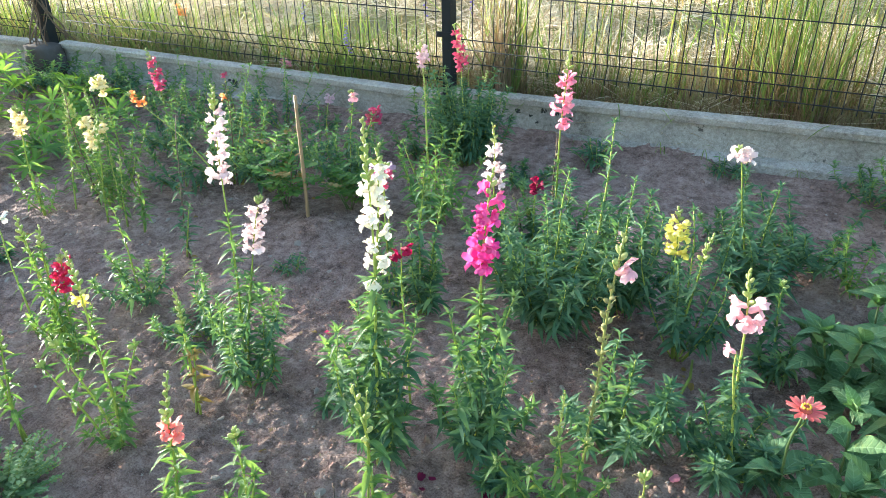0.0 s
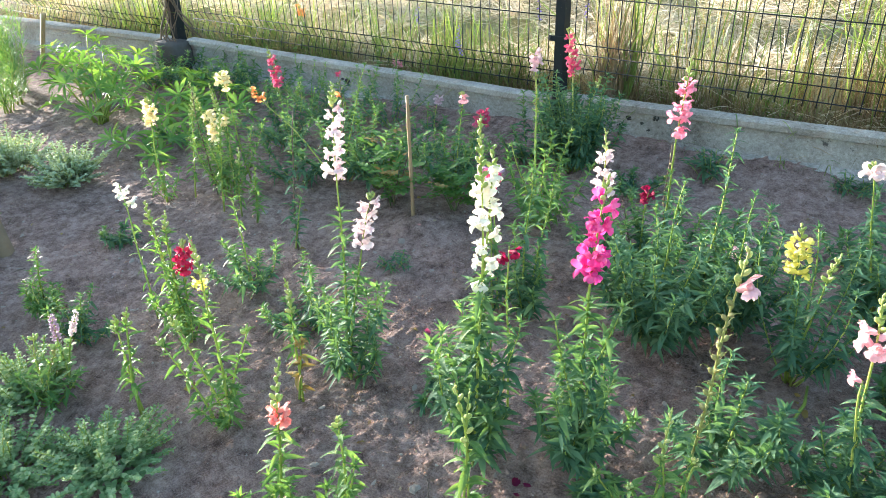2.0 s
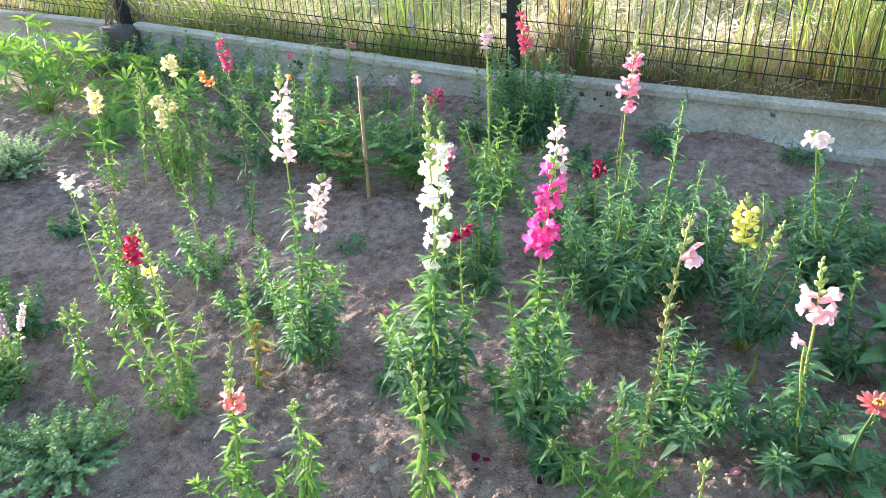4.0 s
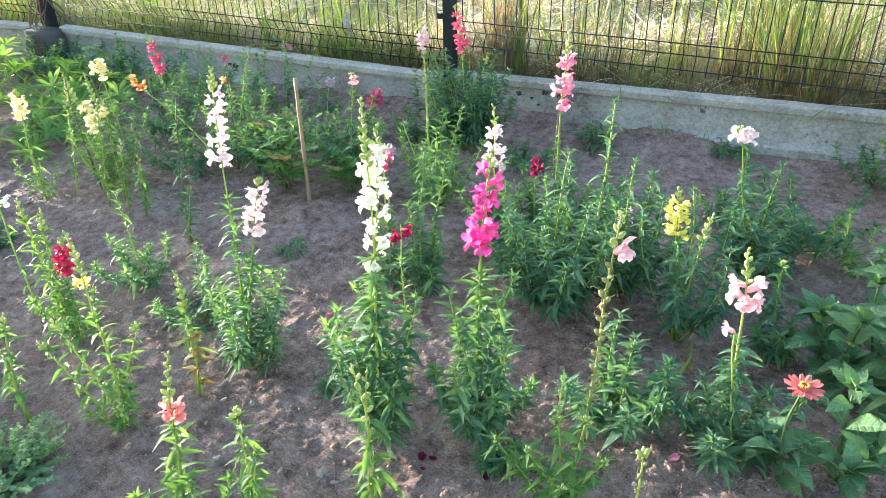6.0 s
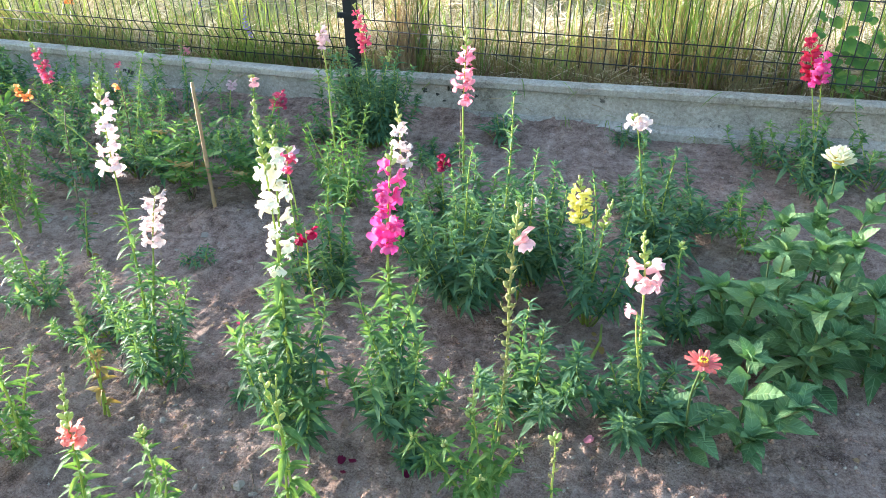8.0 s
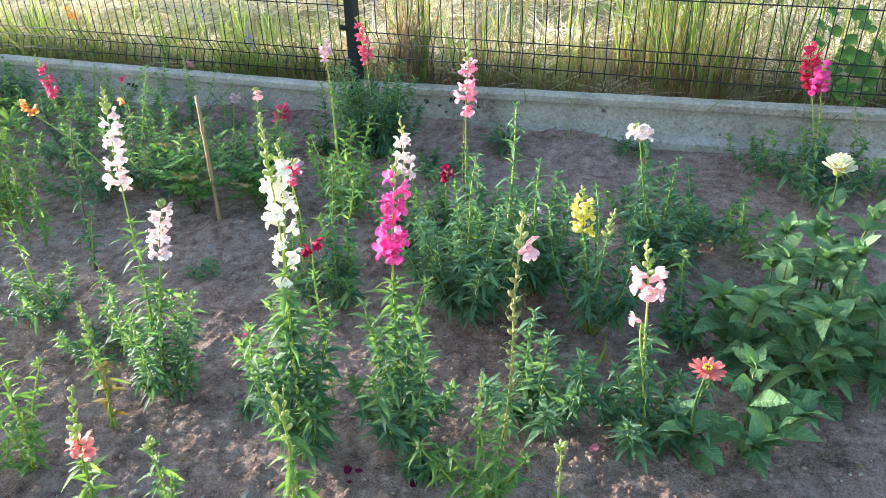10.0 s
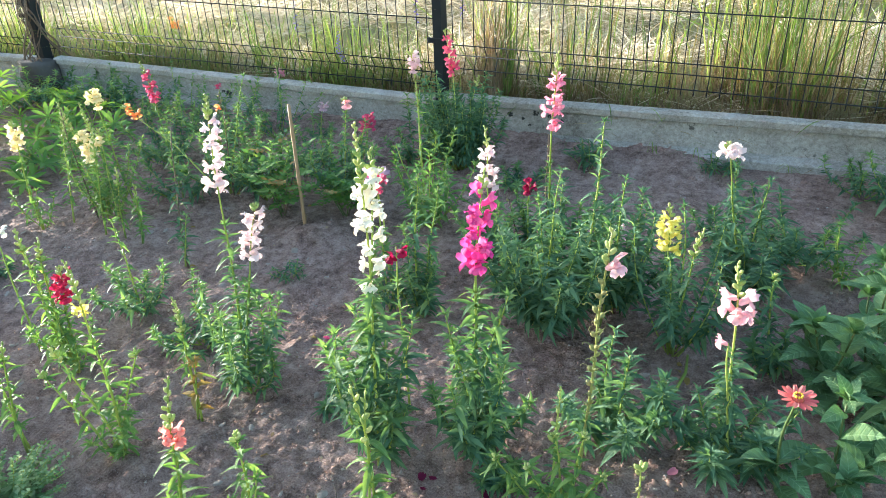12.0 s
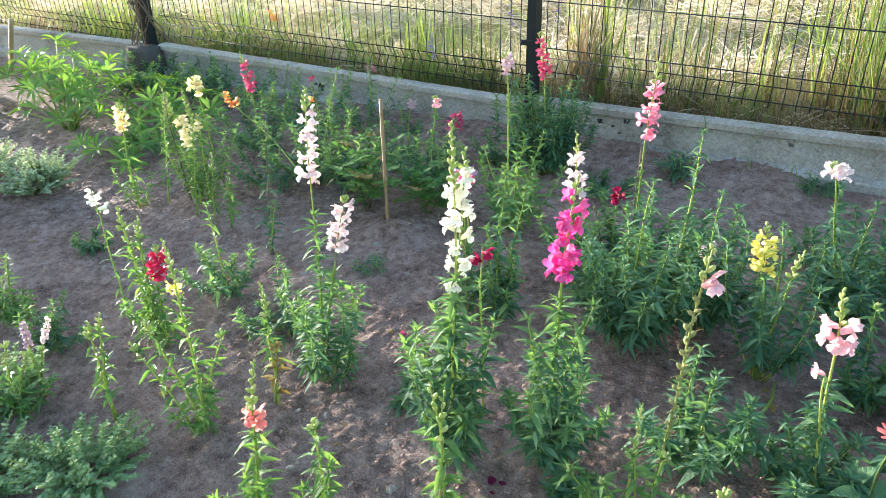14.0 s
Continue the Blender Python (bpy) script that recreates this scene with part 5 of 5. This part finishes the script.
stake("bamboo_stake", (-0.092, 1.926, -0.03), (-0.13, 1.985, 0.42), 0.0066, 0.006, CANE, "thin tan bamboo cane stuck in the soil", (3, 7, 11))
stake("wooden_stake", (-3.58, 2.62, -0.12), (-3.386, 2.62, 0.256), 0.014, 0.014, BAMBOO, "pale wooden stake stuck in the soil")
stake("tree_trunk", (-1.3, 1.045, -0.065), (-1.395, 1.065, 0.24), 0.034, 0.026, BARK, "brown young tree trunk in bare soil")


# ---- stones, clods and litter on the soil ----
def scatter():
    rnd = random.Random(77)
    clods, grit = Geo(), Geo()
    lumps = [blob(1, 0.8, 0.6, 4, 5, 0.34, rnd) for _ in range(6)]
    for _ in range(26000):
        x, y = rnd.uniform(-2.9, 2.3), rnd.uniform(0.45, 2.93)
        s = 0.002 + 0.007 * rnd.random() ** 4
        moved(clods, lumps[rnd.randrange(5)], Matrix.Translation((x, y, relief(x, y) - 0.2 * s)) @ Euler((rnd.uniform(-0.4, 0.4), rnd.uniform(-0.4, 0.4), rnd.uniform(0, 6))).to_matrix().to_4x4() @ Matrix.Scale(s, 4))
    rough = [blob(1, 0.9, 0.6, 5, 7, 0.42, rnd) for _ in range(4)]
    for _ in range(4500):
        x, y = rnd.uniform(-2.6, 2.2), rnd.uniform(0.35, 2.9)
        s = 0.003 + 0.011 * rnd.random() ** 4
        moved(clods, rough[rnd.randrange(4)], Matrix.Translation((x, y, relief(x, y) - s * 0.15)) @ Euler((rnd.uniform(-1, 1), rnd.uniform(-1, 1), rnd.uniform(0, 6))).to_matrix().to_4x4() @ Matrix.Scale(s, 4))
    for _ in range(2600):
        x, y = rnd.uniform(-2.6, 2.1), rnd.uniform(0.5, 2.85)
        s = 0.0014 + 0.0042 * rnd.random() ** 3
        moved(grit, lumps[rnd.randrange(5)], Matrix.Translation((x, y, relief(x, y) + s * 0.3)) @ Euler((0, 0, rnd.uniform(0, 6))).to_matrix().to_4x4() @ Matrix.Scale(s, 4))
    tagged(new("soil_clods", clods.mesh("soil_clods", CLOD)), "small crumbled clods lying on the soil", "clods", kind="stuff")
    tagged(new("grit", grit.mesh("grit", STONE)), "tiny pale pebbles scattered on the soil", "grit", kind="stuff")
    angular = [blob(1, 0.8, 0.5, 4, 6, 0.3, rnd) for _ in range(5)]
    few = [(rnd.uniform(-1.5, 1.5), rnd.uniform(0.8, 2.1), 0.005 + 0.009 * rnd.random() ** 2) for _ in range(130)]
    for x, y, s in few + [(-0.029, 1.766, 0.022), (0.285, 0.972, 0.012), (0.45, 1.15, 0.016), (0.641, 0.868, 0.018), (0.68, 0.86, 0.012), (-0.078, 0.897, 0.016), (-0.644, 1.716, 0.02), (1.236, 1.257, 0.017), (1.22, 1.5, 0.014), (-0.6, 1.75, 0.018), (-0.12, 0.98, 0.014), (0.0, 0.87, 0.02), (-0.72, 1.2, 0.014), (-0.8, 1.22, 0.016), (-0.95, 1.3, 0.012), (1.16, 1.28, 0.012), (0.35, 1.35, 0.012), (0.55, 0.84, 0.011), (1.31, 1.05, 0.007), (-0.35, 0.9, 0.01)]:
        j = rnd.randrange(5)
        key = ("stone", j)
        if key not in MESHES:
            MESHES[key] = Geo().add(*angular[j]).mesh("stone", STONE, False)
        ob = new("stone", MESHES[key])
        ob.matrix_world = Matrix.Translation((x, y, relief(x, y) - s * 0.05)) @ Euler((rnd.uniform(-0.3, 0.3), rnd.uniform(-0.3, 0.3), rnd.uniform(0, 6))).to_matrix().to_4x4() @ Matrix.Diagonal((s, s * rnd.uniform(0.6, 1), s * 0.8, 1))
        tagged(ob, "small grey-brown stone half sunk in the soil", "stone", "stones on the soil")


scatter()


def twigs():
    """Thin dry twigs and stalk ends lying about."""
    rnd, g = random.Random(15), Geo()
    for _ in range(260):
        x, y, a = rnd.uniform(-1.9, 1.9), rnd.uniform(0.7, 2.5), rnd.uniform(0, 6.28)
        long, bend = 0.012 + 0.06 * rnd.random() ** 3, rnd.uniform(-0.5, 0.5)
        pts = []
        for i in range(5):
            q = long * i / 4
            px, py = x + q * math.cos(a + bend * i / 4), y + q * math.sin(a + bend * i / 4)
            pts.append((px, py, relief(px, py) + 0.0022 + rnd.uniform(0, 0.001)))
        g.add(*tube(pts, rnd.uniform(0.0006, 0.0014), 5))
    tagged(new("twig_litter", g.mesh("twig_litter", STEM_BROWN)), "thin dry brown twigs and stalk ends lying on the soil", "twigs", kind="stuff")


twigs()


def chips():
    """Small dry flakes of leaf and straw on the soil."""
    rnd, g = random.Random(52), Geo()
    flake = blade(0.3, 0.3, 0.3, 0.5, 2)
    for _ in range(1500):
        x, y = rnd.uniform(-2.4, 2.0), rnd.uniform(0.55, 2.7)
        moved(g, flake, basis((x, y, relief(x, y) + 0.003), (rnd.uniform(-1, 1), rnd.uniform(-1, 1), rnd.uniform(-0.1, 0.3)), (rnd.uniform(-0.5, 0.5), rnd.uniform(-0.5, 0.5), 1), 0.004 + 0.014 * rnd.random() ** 3))
    tagged(new("dry_flakes", g.mesh("dry_flakes", STEM_PALE_DRY)), "small dry flakes of leaf and straw on the soil", "litter", kind="stuff")


chips()


# ---- weeds, trailing grass and litter ----
def wispy(x, y, n, h, spread, label, leaf=None, size=0.04):
    p = Snap(x, y, label, leaf, group="wispy weeds", name="weed")
    p.shoots(n, h, spread, 20, size, low=0.5)
    p.done()


wispy(-0.72, 2.66, 8, 0.34, 0.22, "thin upright weeds in front of the plinth")
wispy(-1.25, 2.66, 8, 0.3, 0.22, "thin upright weeds in front of the plinth")
wispy(-1.62, 2.72, 7, 0.2, 0.2, "low weeds at the foot of the plinth", size=0.05)
wispy(-2.2, 2.72, 7, 0.18, 0.22, "low weeds at the foot of the plinth", size=0.05)
wispy(-1.9, 2.74, 9, 0.2, 0.2, "dark low weeds at the foot of the plinth", size=0.055)
wispy(-2.45, 2.7, 9, 0.2, 0.2, "dark low weeds at the foot of the plinth", size=0.055)
wispy(-0.36, 2.42, 8, 0.24, 0.18, "thin leafy weeds among the flowers")
wispy(-1.5, 2.1, 6, 0.18, 0.16, "low leafy weeds beside the lupines")
wispy(0.55, 2.5, 6, 0.1, 0.12, "low weeds on the dark soil")
wispy(1.75, 2.75, 6, 0.16, 0.14, "weeds in front of the plinth")
wispy(2.1, 2.62, 8, 0.28, 0.2, "tall weeds beside the red snapdragon")
wispy(1.68, 2.1, 5, 0.2, 0.07, "slender young shoots with pale leaves", LEAF_PALE)
wispy(-0.95, 1.28, 4, 0.07, 0.06, "tiny seedlings on bare soil")
wispy(0.52, 1.12, 3, 0.06, 0.05, "tiny seedlings on bare soil")
wispy(1.0, 1.04, 4, 0.05, 0.05, "tiny grass-like seedlings on bare soil", size=0.05)


def arching_blade(foot, way, long, width, mat, label, droop=0.9):
    """One long grass blade that arches over and hangs down."""
    a = math.atan2(way[1], way[0])
    verts, faces, n = [], [], 10
    for i in range(n + 1):
        s = i / n
        out, up = long * (0.12 * s + 0.5 * droop * s * s), long * (0.95 * s - droop * s * s)
        w = width * (1 - s) ** 0.5 * min(1, 0.5 + 2 * s)
        c = Vector((math.cos(a) * out, math.sin(a) * out, up))
        d = Vector((-math.sin(a), math.cos(a), 0.15)) * w
        verts += [c - d, c + Vector((0, 0, -0.25 * w)), c + d]
    for i in range(n):
        for k in (0, 1):
            q = i * 3 + k
            faces.append((q, q + 3, q + 4, q + 1))
    ob = new("grass_blade", Geo().add([tuple(v) for v in verts], faces).mesh("grass_blade", mat))
    ob.location = foot
    return tagged(ob, label, "grass blade", "arching grass blades")


rnd = random.Random(31)
for x, long, w, green in ((1.62, 0.42, 0.006, 1), (1.35, 0.36, 0.005, 0), (1.42, 0.34, 0.005, 0), (1.2, 0.3, 0.004, 0), (0.75, 0.45, 0.004, 1), (0.9, 0.4, 0.0035, 1), (1.08, 0.38, 0.0035, 1), (0.32, 0.4, 0.004, 0), (0.42, 0.42, 0.004, 1), (-0.5, 0.36, 0.004, 1), (-0.95, 0.38, 0.004, 1), (-1.5, 0.36, 0.004, 1), (1.75, 0.36, 0.005, 0), (1.9, 0.34, 0.004, 0), (-2.15, 0.5, 0.005, 1), (2.05, 0.4, 0.005, 1)):
    arching_blade((x, 3.025, field_z(np.array(x)).item()), (rnd.uniform(-0.8, 0.8), -1) if green else (rnd.choice((-1, 1)), -0.12), long, w, GRASS_GREEN if green else STRAW, "long green grass blade arching over the plinth" if green else "withered pale grass blade curled against the fence", rnd.uniform(0.7, 1.1))
for x, y in ((0.72, 2.86), (0.98, 2.87), (1.12, 2.88), (1.3, 2.88), (0.6, 2.85), (-0.6, 2.84), (-0.9, 2.82), (-1.0, 2.86), (1.5, 2.9)):
    for k in range(3):
        arching_blade((x + rnd.uniform(-0.03, 0.03), y, relief(x, y) - 0.003), (rnd.uniform(-1, 1), -0.4), rnd.uniform(0.12, 0.26), 0.0022, GRASS_GREEN, "thin green grass blade growing in front of the plinth", rnd.uniform(0.5, 1.0))


def vetch(x, y, h, lean):
    """A violet vetch climbing behind the fence."""
    z = field_z(np.array(x)).item()
    ob = thing("vetch", (x, y, z), "wild vetch with violet florets climbing behind the fence", "wildflower", "vetches")
    r = random.Random(int(x * 100) + 900)
    sp = Spine((0, 0, -0.005), (lean, 0.0, h), r, 0.05)
    st = part("stem", Geo().add(*tube([sp.at(i / 6) for i in range(7)], 0.0012, 4)).mesh("stem", STEM), ob)
    for i in range(16):
        f = 0.7 + 0.3 * i / 16
        a = i * 2.4
        d = Vector((math.cos(a), math.sin(a), -0.3))
        part("floret", shared("floret", 0, BUDSHAPE, PETAL["violet"]), st, m=basis(sp.at(f), d.orthogonal(), d, 0.006 * (1.2 - 0.5 * i / 16)))


for x, h, lean in ((-0.62, 0.36, 0.04), (-0.57, 0.3, -0.02), (0.06, 0.62, 0.03), (-0.2, 0.6, 0.05), (-0.85, 0.5, 0.03)):
    vetch(x, 3.06, h, lean)


def vine(x, y):
    """A climber with lobed leaves against the outside of the fence."""
    z = field_z(np.array(x)).item()
    ob = thing("climbing_vine", (x, y, z), "climbing vine with broad lobed green leaves behind the fence", "vine")
    r = random.Random(41)
    lobes = Geo()
    for a, s in ((0, 1.0), (0.85, 0.78), (-0.85, 0.78), (1.7, 0.5), (-1.7, 0.5)):
        moved(lobes, blade(0.36, 0.2, 0.12, 0, 5, 0.5), basis((0, 0, 0), (math.cos(a), math.sin(a), 0.02), (0, 0, 1), s * 0.62))
    shape = (np.concatenate(lobes.v), lobes.f)
    for k in range(5):
        sp = Spine((r.uniform(-0.05, 0.05), 0, -0.005), (r.uniform(-0.18, 0.25), r.uniform(-0.02, 0.06), r.uniform(0.3, 0.62)), r, 0.06)
        st = part("stem", Geo().add(*tube([sp.at(i / 6) for i in range(7)], 0.002, 5)).mesh("stem", STEM), ob)
        for i in range(6):
            p0 = sp.at(0.3 + 0.7 * i / 6) + Vector((r.uniform(-0.05, 0.05), r.uniform(-0.02, 0.02), 0))
            part("leaf", shared("vine_leaf", 0, shape, LEAF_SHRUB), st, m=basis(p0, (r.uniform(-1, 1), -0.5, r.uniform(-0.7, 0.2)), (r.uniform(-0.3, 0.3), -0.8, 0.8), r.uniform(0.07, 0.11)))


vine(2.0, 3.09)


def tall_weed(x, y, h, seed, leaves=150):
    """Feathery tall weed with thread-like leaves."""
    r = random.Random(seed)
    z = relief(x, y) - 0.004
    ob = thing("feathery_weed", (x, y, z), "tall feathery yellow-green plant with thread-like leaves", "weed", "feathery weeds")
    g = Geo()
    t = blade(0.05, 0.3, 0.1, 0, 3)
    for k in range(7):
        sp = Spine((r.uniform(-0.03, 0.03), r.uniform(-0.03, 0.03), 0), (r.uniform(-0.12, 0.12), r.uniform(-0.12, 0.12), h * r.uniform(0.7, 1)), r, 0.04)
        part("stem", Geo().add(*tube([sp.at(i / 6) for i in range(7)], [0.004 - 0.0004 * i for i in range(7)], 5)).mesh("stem", STEM), ob)
        for i in range(leaves):
            f = 0.1 + 0.9 * r.random()
            a = r.uniform(0, 6.28)
            p0 = sp.at(f) + Vector((math.cos(a), math.sin(a), 0)) * 0.05 * r.random()
            moved(g, t, basis(p0, (math.cos(a), math.sin(a), r.uniform(0.1, 1.3)), (0, 0, 1), r.uniform(0.03, 0.07)))
    tagged(part("foliage", g.mesh("foliage", LEAF_PALE), ob), kind="stuff")


tall_weed(-3.0, 2.12, 0.5, 1)
tall_weed(-3.2, 2.25, 0.5, 2)
tall_weed(-2.92, 2.0, 0.4, 3)
# more weeds added beyond the left edge of view, to cast shade on the bed
for i, (x, y, h) in enumerate(((-3.45, 2.3, 0.45), (-3.5, 1.3, 0.35), (-3.7, 2.35, 0.4), (-3.5, 0.6, 0.35))):
    tall_weed(x, y, h, 10 + i)


def dried_climber():
    """Withered stems wound round the old post."""
    r = random.Random(6)
    ob = thing("dried_climber", (-2.55, 2.925, 0.1), "withered brown climber wound round a fence post", "dry plant")
    for k in range(16):
        pts, a, rad = [], r.uniform(0, 6), r.uniform(0.045, 0.06)
        turn = r.uniform(-3, 3)
        h = r.uniform(0.2, 0.75)
        for i in range(14):
            s = i / 13
            q = rad + 0.02 * math.sin(s * 9 + k) + 0.05 * (1 - s) ** 3
            pts.append((q * math.cos(a + turn * s), 0.04 + q * math.sin(a + turn * s), h * s))
        part("dry_stem", Geo().add(*tube(pts, r.uniform(0.002, 0.006), 5)).mesh("dry_stem", STEM_BROWN), ob)


dried_climber()


def litter():
    """Fallen petals and dry leaves."""
    r = random.Random(12)
    shape = lobe(1.0, 0.4, 0.6, 0.3, 0.1, 3)
    dry = blade(0.25, 0.5, 0.4, 0.8, 4)
    for x, y, c, s in ((0.83, 0.98, "fallen", 0.02), (0.86, 1.0, "fallen", 0.018), (0.985, 0.985, "fallen", 0.02), (1.33, 1.19, "pink", 0.024), (0.36, 1.36, "rose", 0.02), (0.84, 0.965, "fallen", 0.015)):
        ob = new("fallen_petal", shared("fallen_petal", 0, shape, PETAL[c]))
        ob.matrix_world = basis((x, y, relief(x, y) + 0.002), (r.uniform(-1, 1), r.uniform(-1, 1), 0), (r.uniform(-0.4, 0.4), 0.2, 1), s)
        tagged(ob, "fallen %s snapdragon petal on the soil" % {"fallen": "dark purple"}.get(c, c), "petal", "fallen petals")
    for i in range(46):
        x, y = r.uniform(-1.9, 1.6), r.uniform(0.75, 2.3)
        ob = new("dry_leaf", shared("dry_leaf", 0, dry, LEAF_DRY))
        ob.matrix_world = basis((x, y, relief(x, y) + 0.003), (r.uniform(-1, 1), r.uniform(-1, 1), 0), (r.uniform(-0.5, 0.5), r.uniform(-0.5, 0.5), 1), r.uniform(0.015, 0.035))
        tagged(ob, "small withered brown leaf on the soil", "dry leaf", "dry leaves")


litter()
o = Vector((1.281, 1.394, 0.005))
ob = new("cut_stem", Geo().add(*tube([(0, 0, 0.003), (0.02, 0.06, 0.008), (0.035, 0.13, 0.02), (0.03, 0.19, 0.03)], [0.0045, 0.0045, 0.004, 0.003], 7)).mesh("cut_stem", STEM))
ob.location = o
tagged(ob, "pale green cut stem leaning on the soil", "stem")

p = Snap(-0.36, 0.7, "catmint stems with pale mauve flower plumes", LEAF_GREY, group="catmint mounds", name="catmint")
p.stem((-0.345, 0.70, 0.2), 8, 0.03, (0.1, 0.6), bloom=(0.72, 1.0, 18, "mauve"), bloom_size=0.011, shapes=OVAL)
p.stem((-0.30, 0.74, 0.2), 8, 0.03, (0.1, 0.6), bloom=(0.72, 1.0, 18, "blush"), bloom_size=0.01, shapes=OVAL)
p.done()
